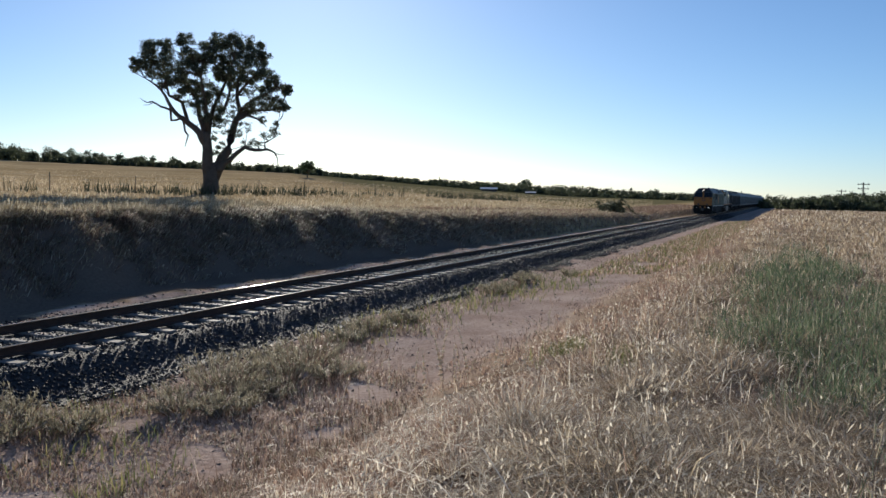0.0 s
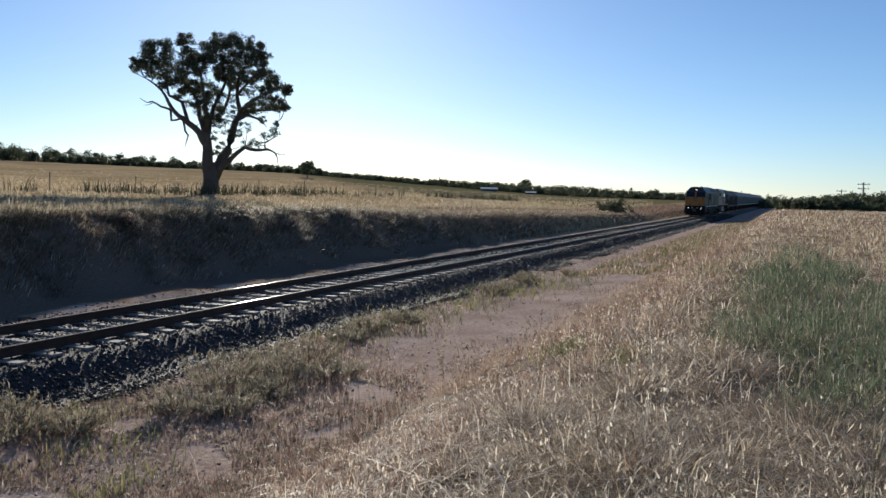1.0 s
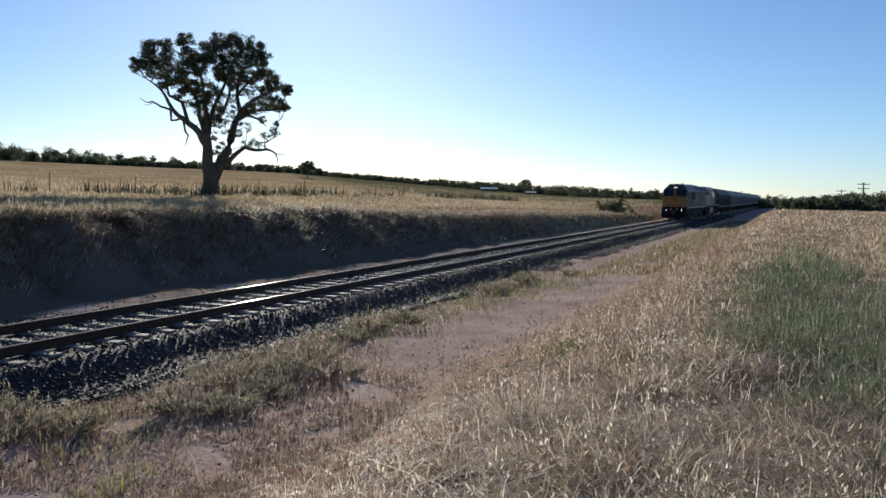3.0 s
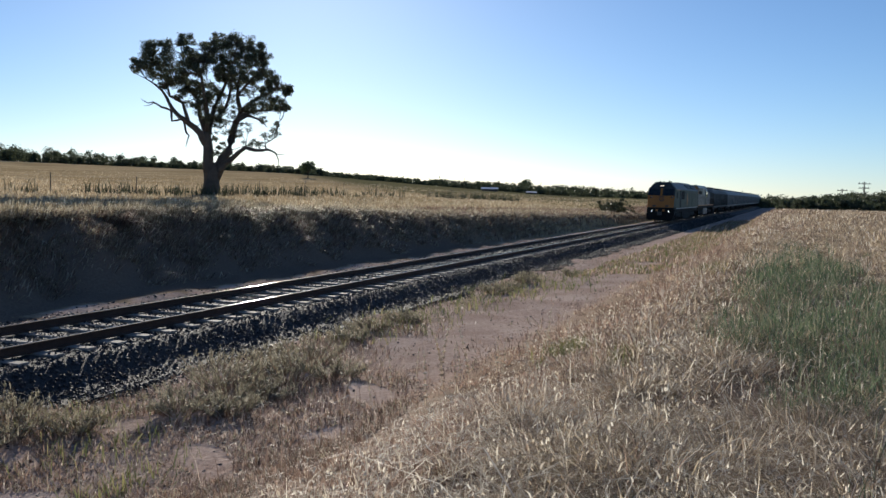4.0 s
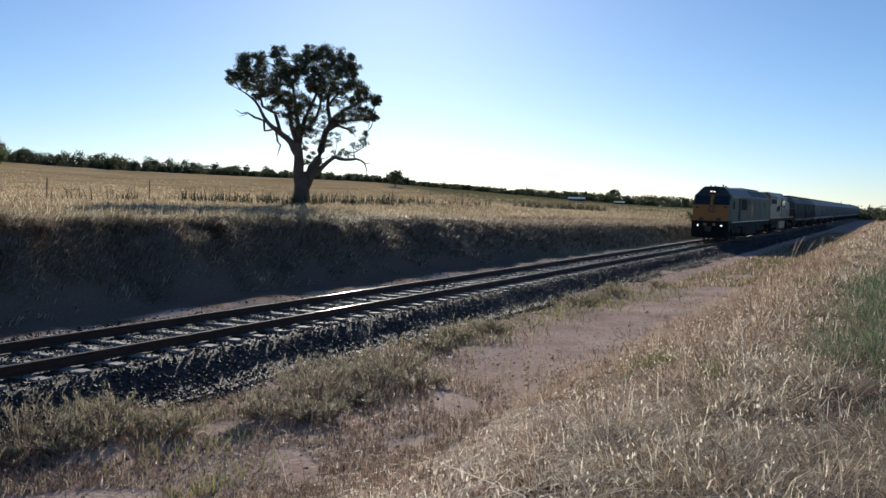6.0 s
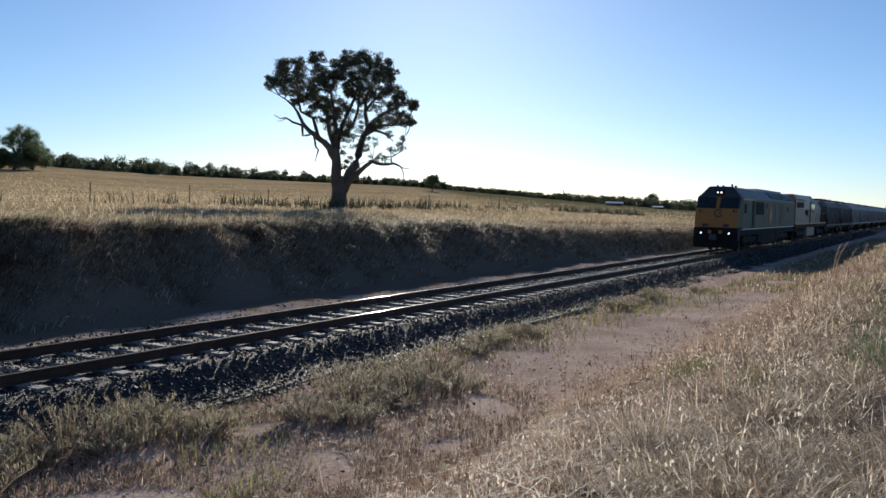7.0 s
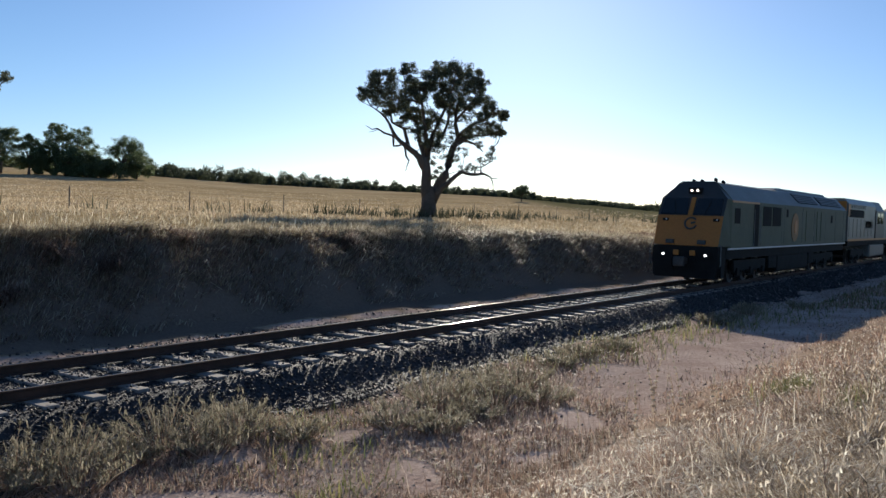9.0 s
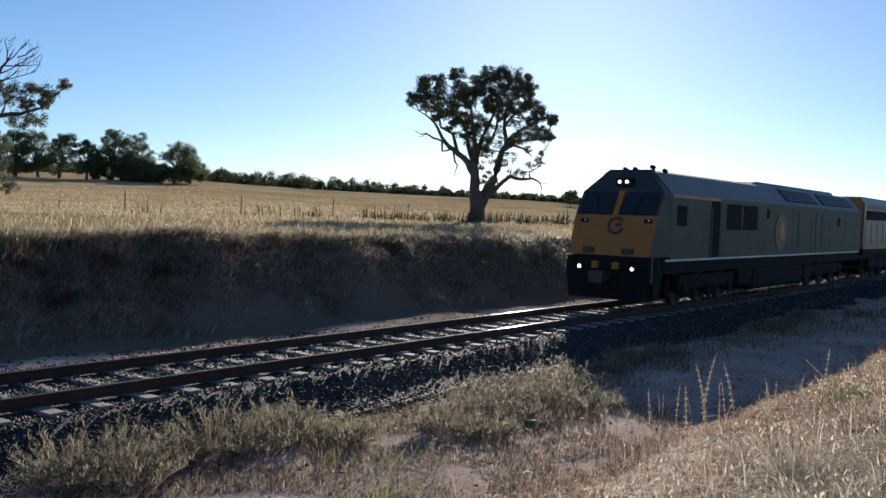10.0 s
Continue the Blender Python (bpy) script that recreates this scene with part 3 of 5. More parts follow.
    part("roof_hatch", bm, DARK, e, "long dark roof hatch")
    for x, y, h in ((0.62, 1.5, 0.12), (0.1, 1.45, 0.03), (-0.25, 1.5, 0.03), (0.7, 2.2, 0.02)):
        bm = bmesh.new()
        tube(bm, [(x, y, 3.95), (x, y, 4.02 + h)], [0.05, 0.05], 8)
        tube(bm, [(x, y - 0.12, 4.02 + h * 0.7), (x, y + 0.1, 4.02 + h * 0.7)], [0.07, 0.03], 8)
        part("horn" if h > 0.1 else "aerial", bm, BLACK, e)
    return e, 24.2


def hood_locomotive():
    e = empty("locomotive")
    tagged(e, "pale grey hood diesel locomotive with orange end and dark louvres", "locomotive", "train")
    bm = bmesh.new()
    box(bm, -1.35, 1.35, 0.0, 22.6, 1.2, 1.5, 0.02)
    part("underframe", bm, BLACK, e)
    for s in (-1, 1):
        lo, hi = sorted((s * 1.355, s * 1.375))
        part("sill_stripe", boxed(lo, hi, 0.1, 22.5, 1.50, 1.62), YELLOW, e, "dirty orange sill stripe")
    bm = bmesh.new()
    loft(bm, [[(-1.30, y, 1.5), (-1.30, y, 3.75), (-1.05, y, 4.08), (1.05, y, 4.08), (1.30, y, 3.75), (1.30, y, 1.5)] for y in (0.15, 9.6)])
    bmesh.ops.recalc_face_normals(bm, faces=bm.faces)
    part("hood", bm, SILVER, e, "pale grey body with small roof louvres")
    part("end_panel", boxed(-1.2, 1.2, 0.09, 0.15, 1.6, 3.9, bevel=0.02), YELLOW, e, "orange end panel")
    for s in (-1, 1):
        lo, hi = sorted((s * 1.29, s * 1.32))
        def slab(name, y0, y1, z0, z1, m, lab=""):
            return part(name, boxed(lo, hi, y0, y1, z0, z1, bevel=0.004), m, e, lab)
        slab("corner_stripe", 0.16, 0.9, 3.0, 3.72, YELLOW)
        slab("radiator_grille", 0.5, 5.3, 2.95, 3.42, BLACK, "dark radiator grille")
        for k in range(9):
            slab("vent", 0.7 + k * 0.6, 0.95 + k * 0.6, 3.5, 3.72, DARK)
        for k in range(7):
            slab("hood_door", 0.5 + k * 1.28, 1.6 + k * 1.28, 1.75, 2.85, SILVER)
        slab("number_panel", 5.9, 8.6, 2.3, 2.75, DARK)
    # cab, dark with angled roof
    bm = bmesh.new()
    loft(bm, [[(-1.36, y, 1.5), (-1.36, y, 3.5), (-1.0, y, 4.05 + d), (1.0, y, 4.05 + d), (1.36, y, 3.5), (1.36, y, 1.5)] for y, d in ((9.6, 0.0), (9.9, 0.06), (12.6, 0.06), (12.9, -0.1))])
    bmesh.ops.recalc_face_normals(bm, faces=bm.faces)
    cab = part("cab", bm, DARK, e, "dark cab")
    for s in (-1, 1):
        for y in (10.1, 11.4):
            lo, hi = sorted((s * 1.355, s * 1.375))
            part("cab_window", boxed(lo, hi, y, y + 1.0, 2.6, 3.35, bevel=0.01), GLASS, cab)
    part("walkway_rail", _rail(-1.33, 12.9, 22.4), SILVER, e)
    part("walkway_rail", _rail(1.33, 12.9, 22.4), SILVER, e)
    bm = bmesh.new()
    loft(bm, [[(-0.95, y, 1.5), (-0.95, y, z - 0.2), (-0.7, y, z), (0.7, y, z), (0.95, y, z - 0.2), (0.95, y, 1.5)] for y, z in ((12.9, 3.55), (19.6, 3.55), (21.4, 3.3))])
    bmesh.ops.recalc_face_normals(bm, faces=bm.faces)
    part("short_hood", bm, WAGON, e, "grimy grey machinery hood")
    for y in (14.0, 15.6, 17.2):
        part("hood_door", boxed(0.945, 0.965, y, y + 1.2, 1.7, 3.1, bevel=0.004), SILVER, e)
    bm = bmesh.new()
    tube(bm, [(0.2, 14.5, 3.5), (0.2, 14.5, 4.0)], 0.14, 10)
    part("exhaust_stack", bm, BLACK, e)
    part("fuel_tank", boxed(-1.25, 1.25, 8.4, 14.0, 0.35, 1.2, bevel=0.1), SILVER, e, "pale grey fuel tank")
    bogie(e, 4.2, 3, 1.8)
    bogie(e, 18.4, 3, 1.8)
    return e, 23.4


def _rail(x, y0, y1):
    bm = bmesh.new()
    tube(bm, [(x, y0, 2.5), (x, y1, 2.5)], 0.02, 5)
    for k in range(int((y1 - y0) / 1.6) + 1):
        tube(bm, [(x, y0 + k * 1.6, 1.5), (x, y0 + k * 1.6, 2.5)], 0.02, 5)
    return bm


def grain_wagon(m, lab):
    """A covered hopper: ribbed sides, sloping ends, a humped roof with hatches."""
    e = empty("hopper_wagon")
    tagged(e, lab, "rail wagon", "train")
    L = 15.2
    bm = bmesh.new()
    loft(bm, [[(-1.32, y, z0), (-1.36, y, 3.2), (-0.95, y, 3.72 * k + 3.2 * (1 - k)), (-0.35, y, 3.95 * k + 3.25 * (1 - k)), (0.35, y, 3.95 * k + 3.25 * (1 - k)), (0.95, y, 3.72 * k + 3.2 * (1 - k)), (1.36, y, 3.2), (1.32, y, z0)]
              for y, z0, k in ((0.35, 2.6, 0.35), (1.9, 1.5, 0.95), (2.6, 1.1, 1), (L - 2.6, 1.1, 1), (L - 1.9, 1.5, 0.95), (L - 0.35, 2.6, 0.35))])
    bmesh.ops.recalc_face_normals(bm, faces=bm.faces)
    part("hopper_body", bm, m, e)
    for s in (-1, 1):
        for k in range(9):
            y = 1.7 + k * (L - 3.4) / 8
            lo, hi = sorted((s * 1.30, s * 1.42))
            part("side_rib", boxed(lo, hi, y - 0.05, y + 0.05, 1.35, 3.18, bevel=0.01), m, e)
        lo, hi = sorted((s * 1.2, s * 1.38))
        part("side_sill", boxed(lo, hi, 0.1, L - 0.1, 1.12, 1.34, bevel=0.01), m, e)
    part("roof_walkway", boxed(-0.3, 0.3, 2.4, L - 2.4, 3.96, 4.02), STEEL, e)
    for k in range(4):
        y = 3.4 + k * 2.8
        part("roof_hatch", boxed(-0.55, 0.55, y - 0.5, y + 0.5, 3.93, 4.13, bevel=0.05), m, e)
    for y in (4.2, 7.6, 11.0):
        bm = bmesh.new()
        loft(bm, [[(-1.0, y - 1.2, 1.15), (1.0, y - 1.2, 1.15), (1.0, y + 1.2, 1.15), (-1.0, y + 1.2, 1.15)], [(-0.4, y - 0.3, 0.45), (0.4, y - 0.3, 0.45), (0.4, y + 0.3, 0.45), (-0.4, y + 0.3, 0.45)]])
        bmesh.ops.recalc_face_normals(bm, faces=bm.faces)
        part("discharge_chute", bm, m, e)
    part("coupler", boxed(-0.12, 0.12, -0.25, 0.4, 0.75, 1.0, bevel=0.03), BLACK, e)
    part("coupler", boxed(-0.12, 0.12, L - 0.4, L + 0.25, 0.75, 1.0, bevel=0.03), BLACK, e)
    part("headstock", boxed(-1.15, 1.15, 0.1, 0.4, 0.8, 1.35, bevel=0.02), BLACK, e)
    part("headstock", boxed(-1.15, 1.15, L - 0.4, L - 0.1, 0.8, 1.35, bevel=0.02), BLACK, e)
    for y in (0.2, L - 0.2):
        bm = bmesh.new()
        for x in (0.9, 1.25):
            tube(bm, [(x, y, 1.2), (x, y, 3.2)], 0.02, 5)
        for k in range(6):
            tube(bm, [(0.9, y, 1.4 + k * 0.32), (1.25, y, 1.4 + k * 0.32)], 0.015, 5)
        part("end_ladder", bm, STEEL, e)
    bogie(e, 1.9, 2, 1.8)
    bogie(e, L - 1.9, 2, 1.8)
    return e, L + 0.6


train = [front_locomotive(), hood_locomotive()]
for m, lab, n in ((WAGON_BROWN, "weathered dark grey covered grain hopper wagon", 2), (WAGON, "grey covered grain hopper wagon, colour lightened for haze", 12)):
    for k in range(n):
        train.append(grain_wagon(m, lab))


# ---------------------------------------------------------------- trees
def leaf_cloud(rng, centres, radii, per, size, flat=0.75):
    """Small pointed leaves in uneven clumps: each leaf is one bent quad."""
    c = np.repeat(np.asarray(centres, float), per, axis=0)
    r = np.repeat(np.asarray(radii, float), per)
    n = len(c)
    d = rng.normal(size=(n, 3))
    d /= np.linalg.norm(d, axis=1, keepdims=True)
    rad = r * np.minimum(np.abs(rng.normal(size=n)) * 0.62, 1.25)
    p = c + d * rad[:, None] * np.array([1, 1, flat])
    along = rng.normal(size=(n, 3)) * np.array([1, 1, 0.9]) + np.array([0, 0, -0.7])
    along /= np.linalg.norm(along, axis=1, keepdims=True)
    side = np.cross(along, rng.normal(size=(n, 3)))
    side /= np.linalg.norm(side, axis=1, keepdims=True) + 1e-9
    ln = size * rng.uniform(0.6, 1.3, n)[:, None]
    wd = ln * rng.uniform(0.28, 0.45, n)[:, None]
    v = np.stack([p, p + along * ln * 0.45 + side * wd * 0.5, p + along * ln, p + along * ln * 0.45 - side * wd * 0.5], 1).reshape(-1, 3)
    f = np.arange(4 * n).reshape(n, 4)
    return v, f


def blades(rng, p, height, width, lean, droop=0.35, wind=(0.0, 0.0), away=None, least=0.0):
    """Bent tapering blades, three triangles each."""
    n = len(p)
    a = rng.uniform(0, 2 * np.pi, n)
    if away is not None:
        a = away + rng.normal(size=n) * 0.5
    out = np.stack([np.cos(a), np.sin(a), 0 * a], -1)
    side = np.stack([-np.sin(a + rng.normal(size=n)), np.cos(a + rng.normal(size=n)), 0 * a], -1)
    h, w = np.broadcast_to(height, n)[:, None], np.broadcast_to(width, n)[:, None]
    tilt = ((np.abs(rng.normal(size=n)) + least) * lean)[:, None]
    drift = np.array([wind[0], wind[1], 0.0])
    up = np.array([0, 0, 1.0])
    mid = p + up * h * 0.55 + (out * tilt * 0.45 + drift * 0.4) * h
    tip = p + up * h * np.clip(1 - droop * tilt, 0.15, 1) + (out * tilt * 1.25 + drift) * h
    v = np.stack([p - side * w / 2, p + side * w / 2, mid - side * w * 0.4, mid + side * w * 0.4, tip], 1).reshape(-1, 3)
    base = (np.arange(n) * 5)[:, None]
    f = np.concatenate([base + np.array(q) for q in ((0, 1, 3), (0, 3, 2), (2, 3, 4))])
    return v, f


def merged(parts):
    vs, fs, k = [], [], 0
    for v, f in parts:
        vs.append(v)
        fs.append(f + k)
        k += len(v)
    return np.concatenate(vs), np.concatenate(fs)


def clumps(rng, groups, room):
    """Rounded clumps broken into small tufts: centres and radii of the tufts."""
    cs, rs = [], []
    for a, b, r, bits in groups:
        deep = room(a, b)
        for k in range(bits):
            q, w = rng.uniform(0, 6.283), math.sqrt(rng.uniform(0, 1))
            cs.append((a + math.cos(q) * w * r * 0.85, rng.uniform(-deep, deep), b + math.sin(q) * w * r * 0.62))
            rs.append(r * rng.uniform(0.3, 0.58))
    return cs, rs


def tuft_leaves(rng, cs, rs, per, size):
    """Leaves filling round tufts evenly, so that the clumps keep an edge."""
    c = np.repeat(np.asarray(cs, float), per, axis=0)
    r = np.repeat(np.asarray(rs, float), per)
    n = len(c)
    d = rng.normal(size=(n, 3))
    d /= np.linalg.norm(d, axis=1, keepdims=True)
    p = c + d * (r * rng.uniform(0, 1, n) ** 0.55)[:, None] * np.array([1, 1, 0.8])
    along = rng.normal(size=(n, 3)) * np.array([1, 1, 0.8]) + np.array([0, 0, -0.7])
    along /= np.linalg.norm(along, axis=1, keepdims=True)
    side = np.cross(along, rng.normal(size=(n, 3)))
    side /= np.linalg.norm(side, axis=1, keepdims=True) + 1e-9
    ln = size * rng.uniform(0.6, 1.3, n)[:, None]
    wd = ln * rng.uniform(0.26, 0.42, n)[:, None]
    v = np.stack([p, p + along * ln * 0.45 + side * wd * 0.5, p + along * ln, p + along * ln * 0.45 - side * wd * 0.5], 1).reshape(-1, 3)
    return v, np.arange(4 * n).reshape(n, 4)


def limb_mesh(bm, rng, limbs):
    """Crooked tapering limbs from (points across and up, radii, reach towards the back)."""
    lines = []
    for pts, rad, dy in limbs:
        line = [Vector((a, dy * min(1, math.hypot(a - pts[0][0], b - pts[0][1]) / 3), b)) for a, b in pts]
        fine, fr = [], []
        for i in range(len(pts) - 1):
            for q in (0, 0.5):
                j = min(rad[i] * 0.3, 0.07) * (1 if q and dy else 0)
                fine.append(line[i].lerp(line[i + 1], q) + Vector((rng.normal() * j, rng.normal() * j, rng.normal() * j)))
                fr.append(rad[i] + (rad[i + 1] - rad[i]) * q)
        fine.append(line[-1])
        fr.append(rad[-1])
        tube(bm, fine, fr, 9)
        lines.append((fine, fr))
    return lines


def twig_mesh(rng, lines, cs, thick=0.045):
    """Fine twigs from the limbs into the tufts."""
    bm = bmesh.new()
    nodes = [(p, r) for line, fr in lines[1:] for p, r in zip(line, fr)]
    for c in cs:
        c = Vector(c)
        p, r = min(nodes, key=lambda q: (q[0] - c).length + (0.8 if q[0].z > c.z else 0))
        mid = p.lerp(c, 0.5) + Vector((rng.normal() * 0.15, rng.normal() * 0.15, -0.08))
        tube(bm, [p, mid, c], [min(thick, r), thick * 0.6, 0.012], 4, cap=False)
    return bm


def big_gum():
    """The old river gum in the paddock: a forked trunk, heavy limbs, a broken crown."""
    rng = np.random.default_rng(11)
    tree = empty("gum_tree", (-40.75, 56.9, float(ground_z(-40.75, 56.9)) - 0.1))
    tree.scale = (0.94, 0.94, 0.94)
    tree.rotation_euler = (0, 0, radians(35.6))       # its broad side faces the line
    tagged(tree, "large old gum tree with forked trunk and broken crown", "tree")
    limbs = [
        ([(0.0, -0.1), (0.0, 0.4), (0.02, 1.0), (0.02, 1.9), (-0.05, 2.6)], [0.82, 0.70, 0.64, 0.6, 0.4], 0),
        ([(-0.08, 1.6), (-0.24, 3.0), (-0.3, 4.4), (-0.35, 5.0)], [0.5, 0.42, 0.36, 0.28], -0.2),
        ([(-0.3, 3.9), (-0.85, 4.9), (-1.7, 5.6), (-2.4, 6.1), (-3.0, 6.8), (-3.4, 7.6), (-4.1, 8.4), (-4.9, 8.9)], [0.32, 0.27, 0.22, 0.18, 0.14, 0.11, 0.08, 0.03], -0.9),
        ([(-3.0, 6.6), (-3.8, 6.85), (-4.4, 7.2), (-4.8, 7.1), (-5.35, 7.4)], [0.09, 0.085, 0.06, 0.04, 0.015], -0.4),
        ([(-4.4, 7.15), (-4.7, 6.95), (-5.1, 6.9)], [0.04, 0.025, 0.01], -0.5),
        ([(-3.05, 6.7), (-3.0, 5.8), (-2.3, 5.95)], [0.10, 0.09, 0.07], -0.5),
        ([(-2.1, 5.8), (-1.95, 5.0), (-1.7, 4.7), (-1.95, 3.75)], [0.09, 0.08, 0.065, 0.02], -0.6),
        ([(-0.3, 4.5), (0.05, 6.3), (0.55, 7.7), (1.2, 9.2), (1.45, 10.5)], [0.30, 0.22, 0.16, 0.10, 0.03], 0.6),
        ([(-0.3, 4.6), (-0.9, 6.4), (-1.1, 7.8), (-1.9, 8.7), (-2.2, 10.3), (-2.1, 12.0)], [0.24, 0.19, 0.15, 0.12, 0.07, 0.02], 0.9),
        ([(-1.7, 5.6), (-2.2, 7.3), (-3.2, 7.8), (-3.6, 9.4), (-4.3, 10.9)], [0.16, 0.13, 0.10, 0.07, 0.02], 0.5),
        ([(-0.3, 4.9), (-0.5, 7.6), (-0.8, 9.4), (-0.3, 11.3)], [0.20, 0.14, 0.09, 0.03], -1.2),
        ([(0.25, 1.4), (0.92, 3.0), (1.55, 4.4), (1.95, 6.0), (2.3, 6.9), (2.05, 8.0), (2.15, 9.4), (2.8, 10.7)], [0.48, 0.40, 0.34, 0.26, 0.19, 0.15, 0.10, 0.03], 0.8),
        ([(2.0, 6.0), (2.9, 6.5), (3.6, 6.25), (4.4, 5.6)], [0.16, 0.12, 0.09, 0.03], 0.4),
        ([(2.3, 6.8), (3.5, 7.8), (4.6, 8.4), (5.7, 8.9)], [0.15, 0.12, 0.08, 0.03], -1.0),
        ([(2.1, 6.3), (3.2, 6.9), (4.6, 7.0), (5.6, 7.3)], [0.14, 0.10, 0.07, 0.02], 1.0),
        ([(2.05, 8.0), (3.2, 9.4), (4.0, 10.8)], [0.12, 0.08, 0.03], -0.6),
        ([(1.1, 7.0), (1.5, 8.6), (1.6, 10.4), (2.0, 11.9)], [0.12, 0.10, 0.07, 0.02], -1.0),
        ([(0.5, 1.9), (1.1, 2.6), (1.8, 3.15), (2.65, 3.85), (3.5, 3.65), (4.4, 3.75), (5.0, 3.5), (5.25, 2.95), (5.25, 2.3)], [0.32, 0.24, 0.19, 0.16, 0.13, 0.10, 0.07, 0.04, 0.012], -0.7),
        ([(5.05, 3.45), (5.5, 3.4), (6.0, 3.35)], [0.045, 0.03, 0.01], -0.9),
        ([(4.3, 3.8), (4.25, 4.3), (4.9, 4.7), (5.25, 5.9)], [0.07, 0.06, 0.045, 0.012], -0.6)]
    bm = bmesh.new()
    lines = limb_mesh(bm, rng, limbs)
    part("trunk", bm, BARK, tree, "grey-brown bark, thick forked trunk", smooth=True)
    upper = [(-4.6, 11.4, 0.85), (-3.65, 11.6, 0.85), (-5.45, 10.0, 0.7), (-4.8, 10.5, 0.95), (-4.1, 9.6, 1.05), (-3.1, 10.3, 1.1), (-2.05, 12.15, 0.8), (-1.85, 11.1, 0.75), (-2.55, 9.2, 1.1), (-1.5, 9.4, 1.1), (-1.85, 10.4, 0.9), (0.05, 12.0, 0.9), (0.75, 12.25, 0.8), (1.6, 12.15, 1.0), (2.5, 12.0, 0.9), (3.5, 11.6, 0.85), (4.05, 10.95, 0.65), (2.8, 11.1, 0.9), (1.45, 11.1, 0.95), (0.4, 10.9, 0.85), (-0.6, 10.6, 0.7), (2.15, 10.1, 1.0), (3.2, 9.9, 1.0), (4.25, 9.7, 0.9), (5.1, 9.1, 0.8), (5.9, 8.6, 0.55)]
    lower = [(4.4, 7.5, 0.9), (5.25, 7.5, 0.8), (5.8, 7.2, 0.5), (3.55, 7.3, 0.9), (3.0, 6.8, 0.7), (-0.1, 8.5, 0.9), (-0.8, 8.0, 0.8), (0.05, 7.5, 0.9), (-0.3, 6.5, 0.85), (0.55, 6.8, 0.7), (0.2, 6.0, 0.7), (-1.3, 8.6, 0.7), (-3.4, 8.7, 0.6), (0.9, 9.6, 0.6), (-1.0, 7.2, 0.6), (-0.9, 9.9, 0.8), (-0.3, 11.0, 0.6), (0.5, 10.0, 0.7), (1.3, 9.9, 0.7), (2.7, 9.1, 0.7), (1.7, 9.0, 0.6), (-2.2, 8.4, 0.6), (4.3, 8.6, 0.6)]
    wisps = [(3.0, 4.3, 0.55), (3.5, 4.2, 0.5), (4.55, 5.0, 0.5), (4.95, 5.2, 0.5), (5.2, 5.9, 0.22), (0.75, 4.0, 0.4), (0.4, 3.4, 0.35), (1.45, 5.9, 0.6), (1.1, 5.3, 0.55), (2.65, 5.6, 0.5), (2.15, 5.0, 0.4), (1.8, 6.9, 0.45), (0.75, 8.0, 0.5), (-1.7, 7.3, 0.4), (2.9, 8.2, 0.45), (1.5, 7.8, 0.5), (-2.5, 7.8, 0.4), (3.7, 8.6, 0.45), (0.3, 4.8, 0.4), (4.1, 6.2, 0.35)]
    groups = [(a, b, r, 14) for a, b, r in upper] + [(a, b, r, 10) for a, b, r in lower]
    cs, rs = clumps(rng, groups, lambda a, b: 2.4 * max(0.2, 1 - ((b - 9.2) / 5.0) ** 2 - (a / 9) ** 2))
    ws, wr = clumps(rng, [(a, b, r * 1.15, 7) for a, b, r in wisps], lambda a, b: 0.9)
    v, f = merged([tuft_leaves(rng, cs, rs, 150, 0.17), tuft_leaves(rng, ws, wr, 42, 0.17)])
    raw("crown", v, f, GUM, tree)
    cs = cs + ws
    tagged(part("twig", twig_mesh(rng, lines, cs[::2]), BARK, tree), kind="stuff")


big_gum()


